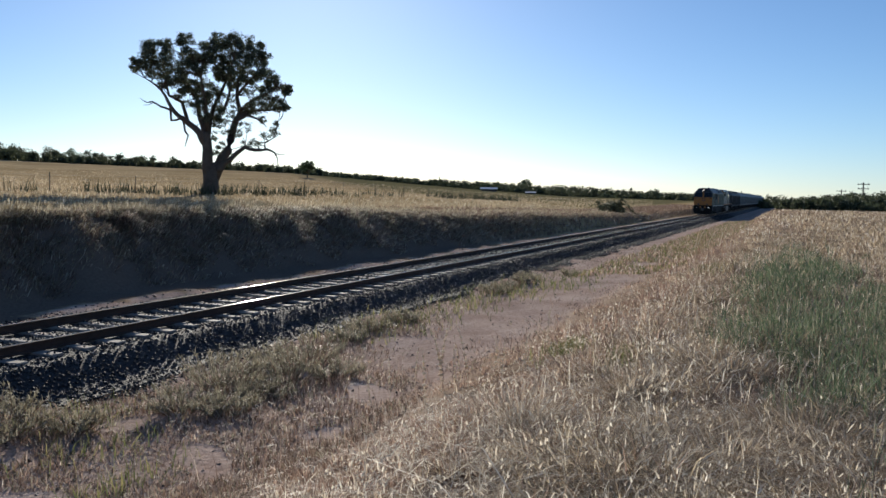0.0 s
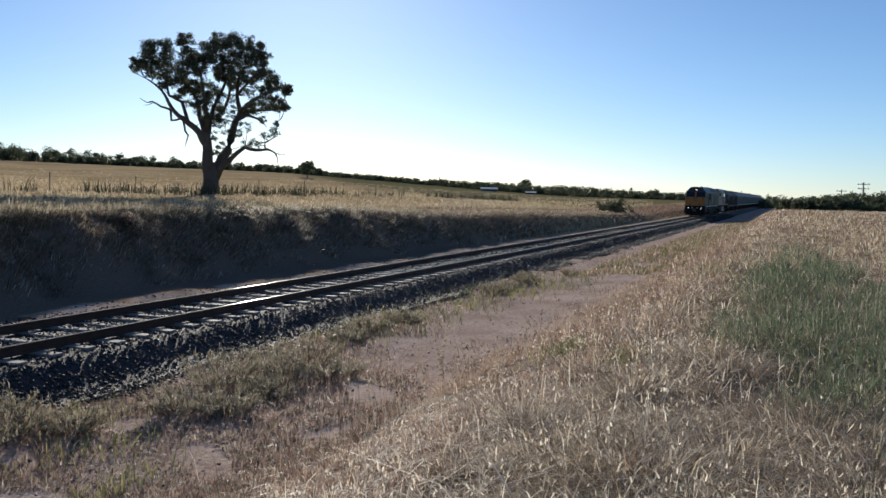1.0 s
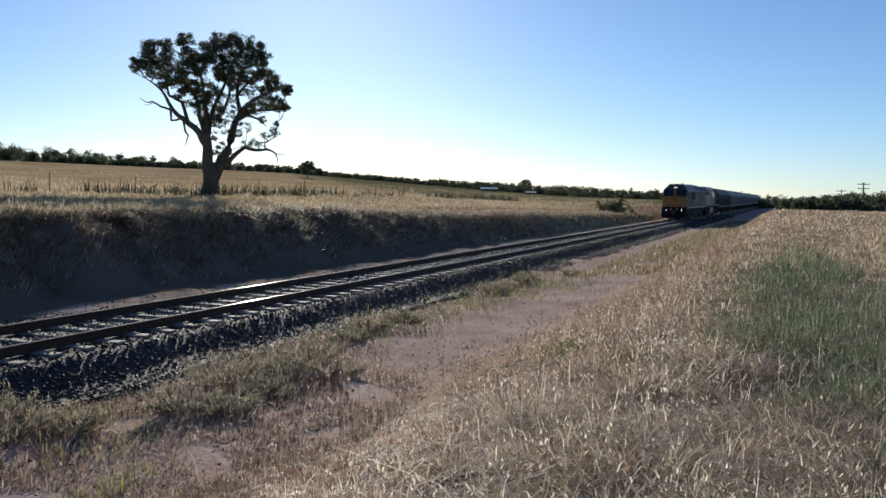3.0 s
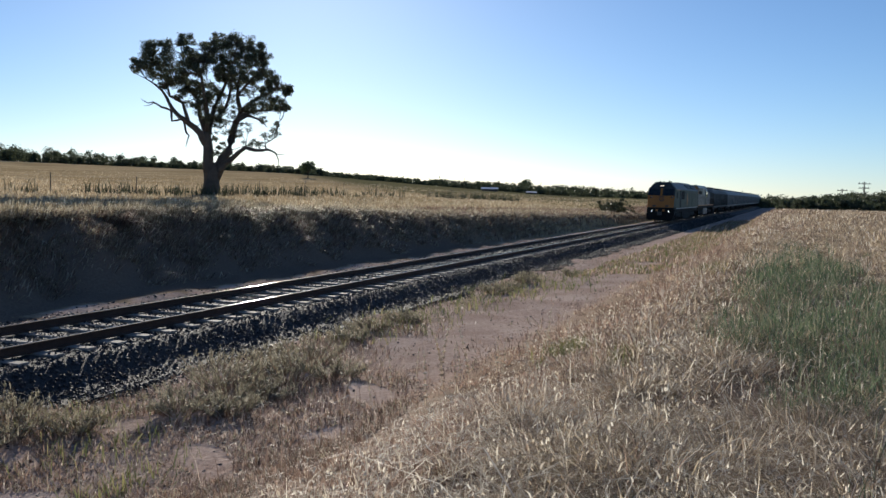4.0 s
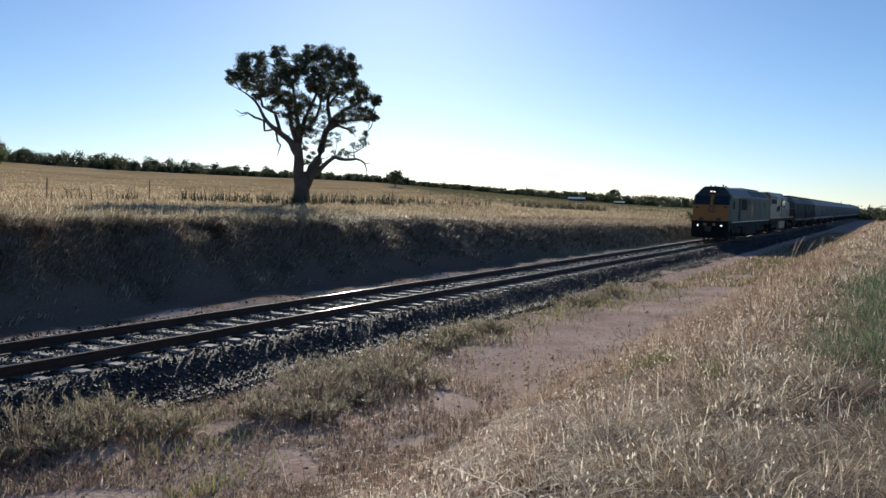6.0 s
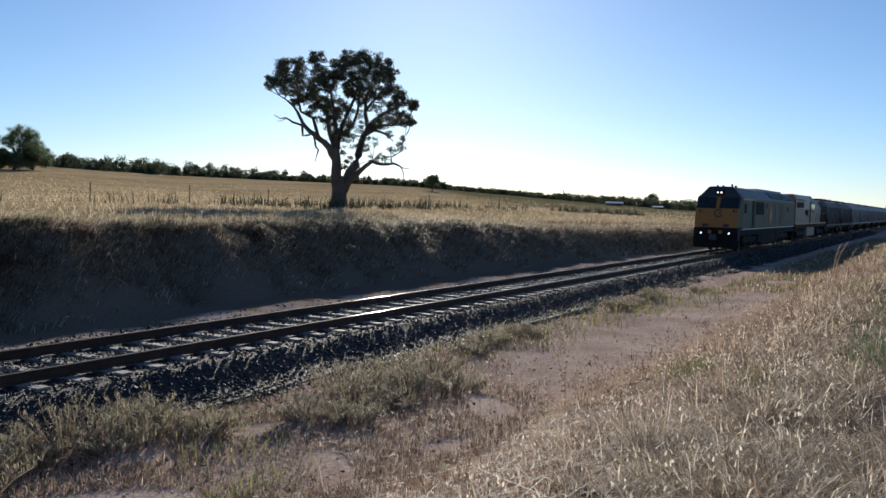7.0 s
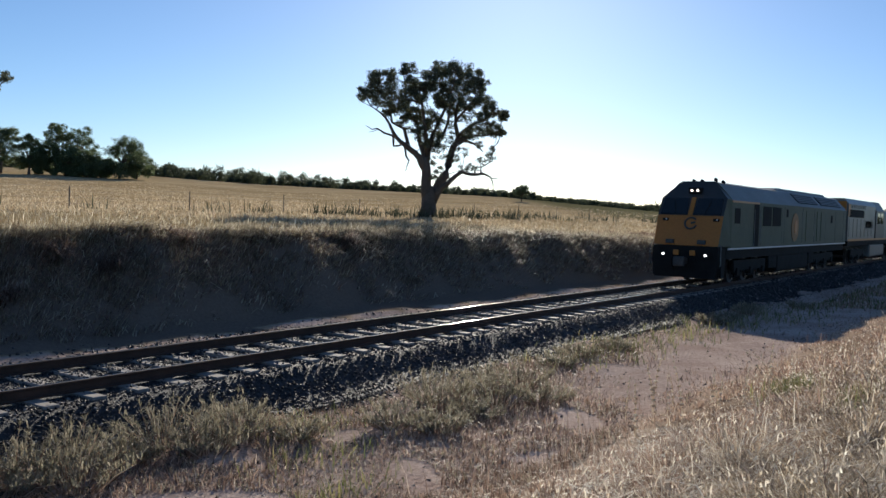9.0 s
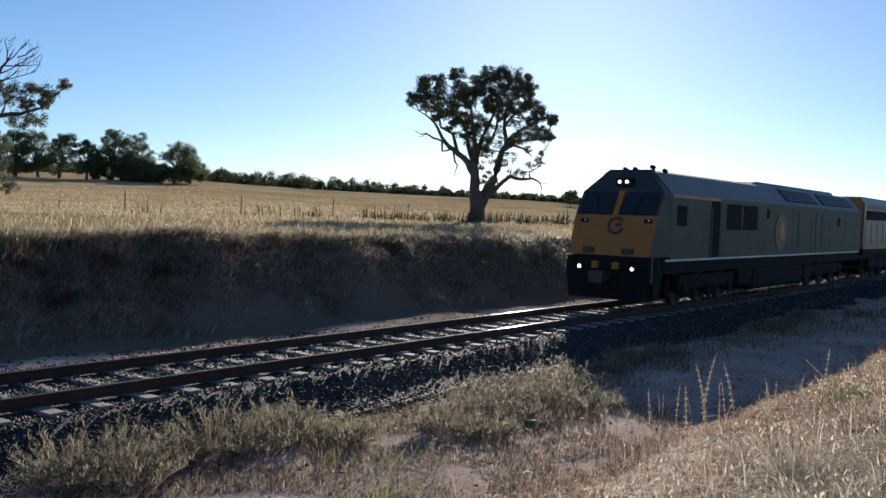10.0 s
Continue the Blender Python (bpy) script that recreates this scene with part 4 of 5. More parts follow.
def side_gum(yaw, d):
    """A tall gum near the line's end of the paddock, its top dead and bare."""
    rng = np.random.default_rng(12)
    tree = empty("gum_tree", at_yaw(yaw, d))
    tree.rotation_euler = (0, 0, radians(yaw))
    tagged(tree, "tall sparse gum tree with bare dead branches", "tree")
    limbs = [
        ([(0.0, -0.3), (0.05, 1.2), (0.1, 2.5), (0.5, 4.2)], [0.62, 0.48, 0.42, 0.34], 0),
        ([(0.4, 3.9), (1.2, 4.6), (3.0, 5.2), (4.2, 5.5), (5.3, 5.9), (6.5, 7.2), (7.2, 8.0)], [0.26, 0.22, 0.16, 0.13, 0.10, 0.06, 0.02], -0.7),
        ([(0.5, 4.1), (1.0, 6.5), (2.0, 8.5), (2.6, 9.6), (3.2, 10.8)], [0.25, 0.20, 0.13, 0.09, 0.02], 0.6),
        ([(1.0, 6.4), (0.8, 9.0), (0.6, 12.0)], [0.15, 0.10, 0.03], -0.5),
        ([(2.2, 5.0), (2.6, 6.2), (3.7, 7.2)], [0.10, 0.08, 0.03], 0.4),
        ([(0.4, 4.0), (-1.2, 5.4), (-2.6, 6.8), (-3.4, 8.2)], [0.24, 0.18, 0.12, 0.03], 0.8),
        ([(-1.2, 5.4), (-1.4, 8.0), (-1.0, 10.2)], [0.15, 0.10, 0.03], -0.8),
        ([(0.2, 2.6), (1.2, 2.9), (2.2, 2.4)], [0.12, 0.08, 0.03], -0.6)]
    for x0, y0, x1, y1 in ((2.0, 8.5, 4.7, 10.4), (2.4, 9.2, 5.3, 9.9), (2.6, 9.6, 4.0, 11.2), (1.6, 7.8, 5.0, 9.2), (2.6, 9.6, 2.7, 11.5), (0.8, 9.0, 2.0, 11.3), (1.4, 7.4, 3.6, 9.0), (3.4, 10.0, 4.9, 11.0), (3.2, 9.4, 4.4, 9.7), (1.9, 8.6, 1.7, 10.9), (0.7, 10.4, 1.3, 12.4), (0.7, 10.0, -0.2, 12.2)):
        limbs.append(([(x0, y0), (x0 * 0.6 + x1 * 0.4, y0 * 0.6 + y1 * 0.4 - 0.15), (x1 - 0.3, y1 - 0.25), (x1, y1)], [0.06, 0.045, 0.03, 0.012], rng.normal() * 0.7))
        for k in range(4):
            q = rng.uniform(0.4, 0.95)
            bx, by = x0 + (x1 - x0) * q, y0 + (y1 - y0) * q - 0.1
            limbs.append(([(bx, by), (bx + 0.25 + rng.normal() * 0.2, by + 0.4), (bx + 0.4 + rng.normal() * 0.3, by + 0.8)], [0.028, 0.02, 0.01], rng.normal() * 0.5))
    limbs = [([(a, b + 2.2 if b > 1 else b) for a, b in pts], rad, dy) for pts, rad, dy in limbs]
    bm = bmesh.new()
    lines = limb_mesh(bm, rng, limbs)
    part("trunk", bm, BARK, tree, smooth=True)
    groups = [(3.7, 7.3, 1.0), (2.4, 6.7, 1.0), (5.9, 7.3, 0.8), (7.1, 8.0, 0.55), (4.9, 7.6, 0.7), (5.6, 6.5, 0.6), (4.9, 4.9, 0.9), (3.6, 4.8, 0.8), (1.8, 2.7, 1.1), (1.0, 3.6, 0.8), (0.8, 8.3, 0.8), (1.5, 7.4, 0.8), (0.2, 11.5, 0.6), (4.2, 6.3, 0.6), (2.0, 1.5, 0.9), (0.6, 1.6, 0.8), (-2.0, 7.0, 1.2), (-3.5, 6.0, 1.2), (-2.5, 9.0, 1.1), (-1.0, 10.5, 1.0), (-4.2, 7.5, 1.0)]
    cs, rs = clumps(rng, [(a, b + 2.2, r * 1.15, 13) for a, b, r in groups] + [(0.5, 2.4, 1.0, 12), (1.9, 2.0, 1.0, 12), (2.9, 1.3, 0.8, 10), (-0.6, 1.4, 1.0, 12), (1.0, 0.9, 0.9, 10)], lambda a, b: 1.5)
    v, f = tuft_leaves(rng, cs, rs, 85, 0.2)
    raw("crown", v, f, GUM, tree)
    tagged(part("twig", twig_mesh(rng, lines, cs[::2], 0.035), BARK, tree), kind="stuff")


def gum(seed, height, spread, low=0.3, leaf=0.4, per=95, bits=13, name="gum_tree"):
    """A smaller gum: trunk, rising limbs, domed clumps of leaves at their ends."""
    rng = np.random.default_rng(seed)
    tree = empty(name)
    bm = bmesh.new()
    lean = rng.normal(size=2) * 0.05 * height
    fork = height * rng.uniform(0.2, 0.3)
    tr = height * 0.03
    tube(bm, [(0, 0, -0.3), (lean[0] * 0.2, lean[1] * 0.2, fork * 0.5), (lean[0] * 0.4, lean[1] * 0.4, fork)], [tr * 1.3, tr, tr * 0.85], 8)
    cs, rs = [], []

    def dome(c, r):
        for j in range(bits):
            q = rng.normal(size=3)
            q /= np.linalg.norm(q)
            cs.append((c[0] + q[0] * r * 0.75, c[1] + q[1] * r * 0.75, c[2] + q[2] * r * 0.5))
            rs.append(r * rng.uniform(0.35, 0.55))
    n = int(rng.integers(8, 12))
    for k in range(n):
        a = k * 2.4 + rng.uniform(-0.4, 0.4)
        u = math.sqrt((k + 0.5) / n)
        reach = spread * u * 0.78
        top = height * (0.86 - 0.42 * u * u + rng.uniform(-0.1, 0.08))
        p0 = Vector((lean[0] * 0.4, lean[1] * 0.4, fork))
        p3 = Vector((math.cos(a) * reach + lean[0], math.sin(a) * reach + lean[1], top))
        p1 = p0.lerp(p3, 0.35) + Vector((0, 0, height * 0.05))
        p2 = p0.lerp(p3, 0.7) + Vector((rng.normal() * 0.3, rng.normal() * 0.3, height * 0.03))
        tube(bm, [p0, p1, p2, p3], [tr * 0.5, tr * 0.36, tr * 0.2, tr * 0.05], 6)
        dome(p3, spread * rng.uniform(0.36, 0.52))
    for k in range(int(low * 10)):
        a, u = rng.uniform(0, 6.28), rng.uniform(0.2, 0.8)
        dome((math.cos(a) * spread * u, math.sin(a) * spread * u, height * rng.uniform(0.12, 0.4)), spread * rng.uniform(0.3, 0.45))
    part("trunk", bm, BARK, tree, smooth=True)
    v, f = tuft_leaves(rng, cs, rs, per, leaf)
    raw("crown", v, f, YOUNG_GUM, tree)
    return tree


def at_yaw(yaw, d):
    a = radians(yaw)
    x, y = -math.sin(a) * d, math.cos(a) * d
    return x, y, float(ground_z(x, y))


TREES = [  # yaw, distance, height, spread, low growth, seed
    (58.0, 290, 15.6, 4.4, 0.0, 1), (56.7, 293, 14.6, 5.0, 0.2, 2), (54.5, 290, 12.8, 5.6, 0.5, 3), (53.5, 296, 8.6, 4.2, 0.6, 4), (60.9, 285, 14.2, 4.2, 0.2, 5), (62.0, 288, 13.0, 4.8, 0.7, 6), (63.2, 285, 14.0, 5.0, 0.8, 8), (59.4, 284, 10.8, 4.0, 0.8, 9), (58.7, 288, 8.8, 3.6, 0.8, 12), (57.5, 284, 7.4, 4.0, 1.0, 13), (56.3, 283, 7.0, 4.2, 1.0, 14), (55.5, 288, 5.8, 3.4, 1.0, 15), (64.6, 290, 13.0, 5.0, 0.8, 16), (66.4, 288, 14.0, 5.2, 0.8, 17)]
for yaw, d, h, s, low, seed in TREES:
    t = gum(seed, h * 1.08, s * 1.1, low + 0.3)
    t.matrix_basis = pose(*at_yaw(yaw, d), 0, 0, seed * 37)
    tagged(t, "tall dark green gum tree at the paddock's edge" if h > 12 else "low bushy green gum tree at the paddock's edge", "tree", "paddock edge gums")
side_gum(65.5, 84)
t = gum(23, 5.6, 2.4, low=0.1, leaf=0.3)
t.matrix_basis = pose(*at_yaw(29.7, 300), 0, 0, 20)
tagged(t, "small round gum tree alone on the skyline", "tree")
t = gum(24, 7.0, 3.5, low=0.5, per=60)
t.matrix_basis = pose(*at_yaw(15.9, 430), 0, 0, 70)
tagged(t, "dark gum tree standing above the far woods", "tree")


def woods(name, label, yaws, ups, near, far, count, seed, size, lift, kind=7, leaves=34, leaf=0.85):
    """Far woods: many small rounded crowns of uneven height along the skyline."""
    rng = np.random.default_rng(seed)
    yaw = rng.uniform(yaws[0], yaws[-1], count)
    d = rng.uniform(near, far, count)
    x, y = -np.sin(np.radians(yaw)) * d, np.cos(np.radians(yaw)) * d
    g = ground_z(x, y)
    top = 2.5 + np.tan(np.radians(np.interp(yaw, yaws, ups))) * d + lift * (rng.uniform(0, 1, count) ** 2 * 1.6 - 0.75)
    tall = np.maximum(top - g, 2.0)
    cs, rs = [], []
    for k in range(kind):
        s = rng.uniform(0.05, 1.0, count) if k > 1 else np.full(count, 0.1 + 0.12 * k)
        r = tall * rng.uniform(0.24, 0.38, count) * (1 if k > 1 else 1.4)
        wide = tall * 0.34 * np.sqrt(np.clip(1.15 - s * s, 0.1, 1)) * size
        a = rng.uniform(0, 6.283, count)
        cs.append(np.stack([x + np.cos(a) * wide, y + np.sin(a) * wide, g + (tall - r * 0.7) * s], -1))
        rs.append(r)
    v, f = tuft_leaves(rng, np.concatenate(cs), np.concatenate(rs) * 0.95, leaves, leaf)
    ob = raw(name, v, f, FARLEAF)
    tagged(ob, label, "woods", kind="stuff")


woods("far_woods", "dark belt of low gum woods along the skyline", [-12, -5, 0, 6.5, 13.4, 21, 27.7, 30], [0.40, 0.40, 0.22, 0.34, 0.60, 0.84, 0.96, 1.06], 330, 420, 1000, 31, 1.4, 1.3, 6, 32, 1.1)
woods("hilltop_trees", "dark green trees along the top of the straw paddock", [29, 35.6, 41, 44, 47.3, 51, 54, 60, 75], [1.32, 1.48, 1.76, 2.0, 2.2, 2.2, 2.2, 2.2, 2.1], 335, 400, 480, 32, 1.2, 2.5, 9, 56, 1.0)
woods("lineside_scrub", "dark green scrub beyond the straw field", [-14, -8, -4, -2, -0.6, 0.4], [0.50, 0.42, 0.52, 0.38, 0.18, -0.1], 190, 260, 190, 33, 1.3, 1.1, 7, 70, 0.7)


# ---------------------------------------------------------------- shrubs beside the ballast
def shrub(seed, tall, wide):
    rng = np.random.default_rng(seed)
    s = empty("shrub")
    bm = bmesh.new()
    ps, hs = [], []
    for k in range(46):
        a, q = rng.uniform(0, 6.28), math.sqrt(rng.uniform(0, 1))
        tip = Vector((math.cos(a) * wide * q, math.sin(a) * wide * q, tall * (1 - 0.5 * q * q) * rng.uniform(0.6, 1.2)))
        root = Vector((tip.x * 0.35, tip.y * 0.35, -0.04))
        bend = root.lerp(tip, 0.5) + Vector((rng.normal() * 0.03, rng.normal() * 0.03, 0.03))
        tube(bm, [root, bend, tip], [0.007, 0.005, 0.002], 4, cap=False)
        for j in range(26):
            u = rng.uniform(0.25, 1.0)
            ps.append(root.lerp(bend, u * 2) if u < 0.5 else bend.lerp(tip, u * 2 - 1))
            hs.append(rng.uniform(0.04, 0.12))
    part("stem", bm, RUSTY, s)
    v, f = blades(rng, np.array([tuple(p) for p in ps]), np.array(hs), 0.011, 0.9)
    raw("foliage", v, f, SAGE, s)
    return s


SHRUBS = [shrub(40 + k, h, w) for k, (h, w) in enumerate(((0.52, 0.78), (0.36, 0.62), (0.27, 0.55), (0.56, 0.70)))]
rng = np.random.default_rng(77)
spots = [(-7.7, 11.3, 0), (-7.2, 12.3, 3), (-8.0, 12.6, 1), (-7.0, 11.2, 2), (-8.4, 11.9, 0), (-7.6, 13.6, 3), (-8.6, 13.8, 1), (-6.6, 12.6, 1), (-8.3, 16.4, 2), (-8.5, 17.6, 1), (-8.4, 19.0, 2), (-8.8, 8.0, 0), (-9.2, 7.3, 3), (-8.3, 7.3, 1), (-9.0, 6.6, 1), (-8.2, 8.7, 2), (-9.3, 8.6, 2), (-8.3, 26.0, 1), (-8.6, 28.0, 2), (-8.2, 29.5, 1), (-8.7, 31.5, 2), (-8.0, 33.5, 2), (-7.6, 9.9, 1), (-6.9, 10.0, 2), (-9.15, 6.0, 3), (-9.2, 5.3, 0), (-8.6, 5.7, 0), (-8.9, 5.0, 1)]
first = set()
for x, y, k in spots:
    m = pose(x + rng.normal() * 0.08, y + rng.normal() * 0.08, float(ground_z(x, y)) + 0.01, 0, 0, rng.uniform(0, 360))
    if k in first:
        ob = copy_thing(SHRUBS[k], m)
    else:
        first.add(k)
        ob = SHRUBS[k]
        ob.matrix_basis = m
    tagged(ob, "low grey-green saltbush shrub beside the ballast", "shrub", "lineside shrubs")


# ---------------------------------------------------------------- grass and weeds
def fan(rng, n, yaw0, yaw1, d0, d1, power=1.0):
    """Places in a wedge of the land round the origin, thinning with distance."""
    yaw = np.radians(rng.uniform(yaw0, yaw1, n))
    d = d0 * (d1 / d0) ** (rng.uniform(0, 1, n) ** power)
    return -np.sin(yaw) * d, np.cos(yaw) * d, d


def patchy(x, y, s=1.0):
    return np.sin(x * 1.7 * s + 1.3 * np.sin(y * 1.1 * s)) * np.sin(y * 1.3 * s + 0.8 * np.sin(x * 0.9 * s))


def planted(x, y):
    return np.stack([x, y, ground_z(x, y) - 0.015], -1)


def tufted(rng, x, y, k, spread):
    """Gathers places into tufts of k blades."""
    n = len(x) // k
    tx, ty = np.repeat(x[:n], k), np.repeat(y[:n], k)
    return tx + rng.normal(size=n * k) * spread, ty + rng.normal(size=n * k) * spread


def make_grass():
    rng = np.random.default_rng(100)
    # the bank on which the camera stands: tussocks that lean outwards, and loose blades between
    x, y, d = fan(rng, 130000, -14, 66, 2.6, 60, 1.0)
    cx, cy, cd = fan(rng, 7600, -14, 66, 2.6, 50, 0.9)
    many = 26
    r = np.abs(rng.normal(size=len(cx) * many)) * np.repeat(rng.uniform(0.03, 0.16, len(cx)), many)
    a = rng.uniform(0, 6.283, len(r))
    tx, ty = np.repeat(cx, many) + np.cos(a) * r, np.repeat(cy, many) + np.sin(a) * r
    rank = np.repeat(rng.uniform(0.55, 1.5, len(cx)), many)
    away = np.concatenate([rng.uniform(0, 6.283, len(x)), a])
    rank = np.concatenate([np.full(len(x), 0.75), rank])
    x, y = np.concatenate([x, tx]), np.concatenate([y, ty])
    d = np.hypot(x, y)
    hollow = (np.hypot((x - 0.3) / 0.6, (y - 8.7) / 0.55) < 1) | (np.hypot((x + 0.45) / 0.45, (y - 8.1) / 0.4) < 1)
    hollow |= (np.hypot((x - 0.2) / 1.1, (y - 6.5) / 1.2) < 1) & (rng.uniform(0, 1, len(x)) < 0.75)
    edge = -5.2 + 1.0 * np.clip((9.5 - y) / 3.5, 0, 1) + 0.5 * patchy(x, y, 0.6)
    keep = (x > edge) & (rng.uniform(0, 1, len(x)) < np.clip((x - edge) / 0.9, 0.1, 1)) & (patchy(x, y, 1.9) + 0.3 * patchy(x, y, 4.3) > -0.4) & ~hollow
    x, y, d, away, rank = x[keep], y[keep], d[keep], away[keep], rank[keep]
    tall = 0.25 + 0.10 * patchy(x, y, 0.8) + 0.07 * patchy(x + 5, y, 2.3)
    h = np.clip(tall, 0.1, 0.6) * rank * rng.uniform(0.5, 1.25, len(x)) * np.clip((x + 5.6) / 3.2, 0.3, 1.0)
    green = (np.hypot((x - 0.62 + 0.02 * (y - 8)) / 1.15, np.where(y < 13, (y - 13) / 5.5, (y - 13) / 19)) + 0.35 * patchy(x, y) + 0.2 * rng.normal(size=len(x)) < 0.9) & (rng.uniform(0, 1, len(x)) < 0.45)
    rusty = (~green) & (rng.uniform(0, 1, len(x)) < np.clip((-x - 1.0) / 2.0, 0.12, 0.96))
    w = np.clip(0.004 + 0.0005 * d, 0.004, 0.026) * rng.uniform(0.5, 1.5, len(x))
    dry = ~green & ~rusty
    for sel, m, nm, lab, lean in ((dry, DRY, "dry_grass", "tangled dry straw-coloured grass on the bank", 1.25), (rusty, RUSTY, "rusty_grass", "reddish-brown dead grass on the slope", 0.95)):
        v, f = blades(rng, planted(x[sel], y[sel]), h[sel], w[sel], lean, away=away[sel], least=0.35 if nm == "dry_grass" else 0.1)
        tagged(raw(nm, v, f, m), lab, "grass", kind="stuff")
    # flattened thatch under the standing blades
    qx, qy, qd = fan(rng, 50000, -14, 60, 2.6, 34)
    k = qx > -2.2
    v, f = blades(rng, planted(qx[k], qy[k]) + np.array([0, 0, 0.03]), rng.uniform(0.05, 0.12, k.sum()), np.clip(0.004 + 0.0005 * qd[k], 0, 0.02), 1.2, 0.4)
    tagged(raw("thatch", v, f, DULL), "flattened tangle of dry straw over the bank", "grass", kind="stuff")
    # long pale stalks lying and leaning in the tangle
    sx, sy, sd = fan(rng, 4200, -14, 66, 2.8, 30)
    k = sx > -3.2
    v, f = blades(rng, planted(sx[k], sy[k]) + np.array([0, 0, 0.08]), rng.uniform(0.18, 0.45, k.sum()), np.clip(0.004 + 0.0003 * sd[k], 0, 0.012), 1.3, 0.6)
    tagged(raw("straw_stalks", v, f, STRAW), "long bleached straw stalks lying in the grass", "grass", kind="stuff")
    # broken pale stalks lying across the tangle, and thin dark dead stems on the slope
    sx, sy, sd = fan(rng, 6500, -14, 60, 3.0, 22)
    k = sx > -3.4
    v, f = blades(rng, planted(sx[k], sy[k]) + np.stack([0 * sx[k], 0 * sx[k], rng.uniform(0.1, 0.3, k.sum())], -1), rng.uniform(0.04, 0.11, k.sum()), rng.uniform(0.005, 0.012, k.sum()), 2.2, 0.3)
    tagged(raw("broken_straw", v, f, STRAW), "broken pale straws lying across the dry grass", "grass", kind="stuff")
    sx, sy, sd = fan(rng, 2600, 2, 60, 5.5, 24)
    k = (sx > -5.6) & (sx < -2.0) & (patchy(sx, sy, 1.1) > -0.2)
    v, f = blades(rng, planted(sx[k], sy[k]), rng.uniform(0.2, 0.5, k.sum()), 0.004 + 0.0003 * sd[k], 0.35, 0.2)
    tagged(raw("dead_stems", v, f, DULL), "thin dark dead weed stems on the slope", "weeds", kind="stuff")
    # pale seed heads and chaff caught in the grass, near-white to add painted highlights
    hx, hy, hd = fan(rng, 30000, -14, 66, 2.6, 28)
    k = (hx > -3.6) & (patchy(hx, hy, 1.9) > -0.3) & ((hx < -0.5) | (hy < 8) | (rng.uniform(0, 1, len(hx)) < 0.25))
    p = planted(hx[k], hy[k]) + np.stack([0 * hx[k], 0 * hx[k], rng.uniform(0.06, 0.34, k.sum()) * np.clip((hx[k] + 7.0) / 4.0, 0.35, 1.0)], -1)
    v, f = blades(rng, p, rng.uniform(0.02, 0.05, k.sum()), 0.007 + 0.0006 * hd[k], 1.2)
    tagged(raw("seed_heads", v, f, STRAW), "pale seed heads and chaff in the dry grass", "grass", kind="stuff")
    # tall green weeds
    gx, gy = x[green], y[green]
    gx, gy = tufted(rng, np.repeat(gx, 3), np.repeat(gy, 3), 9, 0.12)
    n = len(gx)
    top = np.where(gy < 20, 0.66, 0.5) * (0.75 + 0.4 * patchy(gx, gy, 1.3)) * rng.uniform(0.6, 1.2, n)
    lift = rng.uniform(0, 1, n) ** 0.8 * top
    v, f = blades(rng, planted(gx, gy) + np.stack([0 * gx, 0 * gx, lift], -1), rng.uniform(0.09, 0.24, n), 0.003 + 0.0004 * np.hypot(gx, gy), 0.8)
    tagged(raw("green_weeds", v, f, GREEN), "feathery green weeds growing through dry grass", "weeds", kind="stuff")
    # heaps of long dead straw fallen over in front of the green weeds
    for hx, hy, r, n in ((-0.35, 6.5, 0.3, 700), (0.2, 7.2, 0.38, 1000), (0.6, 6.4, 0.32, 760), (0.95, 7.4, 0.36, 800), (-0.9, 7.0, 0.2, 380), (0.5, 5.6, 0.2, 320), (-1.5, 6.2, 0.2, 360), (-0.7, 5.6, 0.2, 300), (-1.3, 8.4, 0.24, 380), (-2.1, 7.4, 0.2, 300), (-0.5, 9.6, 0.25, 360)):
        a, q = rng.uniform(0, 6.283, n), np.abs(rng.normal(size=n)) * r
        qx, qy = hx + np.cos(a) * q, hy + np.sin(a) * q
        v, f = blades(rng, planted(qx, qy) + np.array([0, 0, 0.03]), rng.uniform(0.18, 0.5, n), rng.uniform(0.003, 0.009, n), 1.1, 0.5, away=a, least=0.3)
        tagged(raw("straw_heap", v, f, FALLEN), "heap of long fallen grey straw on the bank", "grass", "straw heaps", kind="stuff")
    # flat field beyond and to the right
    fx, fy, fd = fan(rng, 56000, -16, 7, 24, 170)
    k = fx > -4.5
    fx, fy, fd = fx[k], fy[k], fd[k]
    red = patchy(fx, fy, 0.5) + 0.5 * rng.normal(size=len(fx)) - 0.25 * (fx + 2.5) > 0.1
    for sel, m, nm, lab in ((red, RUSTY, "field_rusty_grass", "reddish standing grass along the field's edge"), (~red, DRY, "field_grass", "standing straw grass across the flat field")):
        v, f = blades(rng, planted(fx[sel], fy[sel]), rng.uniform(0.1, 0.42, sel.sum()) * (0.8 + 0.5 * patchy(fx[sel], fy[sel], 0.35)), 0.006 + 0.00045 * fd[sel], 1.0)
        tagged(raw(nm, v, f, m), lab, "grass", kind="stuff")
    # thin growth on the bare strip
    x, y, d = fan(rng, 110000, 4, 68, 5.0, 60)
    ex, ey, ed = fan(rng, 120000, 22, 68, 5.2, 22)
    x, y, d = np.concatenate([x, ex]), np.concatenate([y, ey]), np.concatenate([d, ed])
    bare = np.exp(-((x + 6.3) / 0.95) ** 2) * np.clip((y - 11) / 4, 0, 1)
    k = (x > -9.4) & (x < -4.3) & (rng.uniform(0, 1, len(x)) > 0.2 + 0.7 * bare) & (patchy(x, y, 1.4) > -0.65 + 0.8 * bare)
    x, y, d = x[k], y[k], d[k]
    u = rng.uniform(0, 1, len(x))
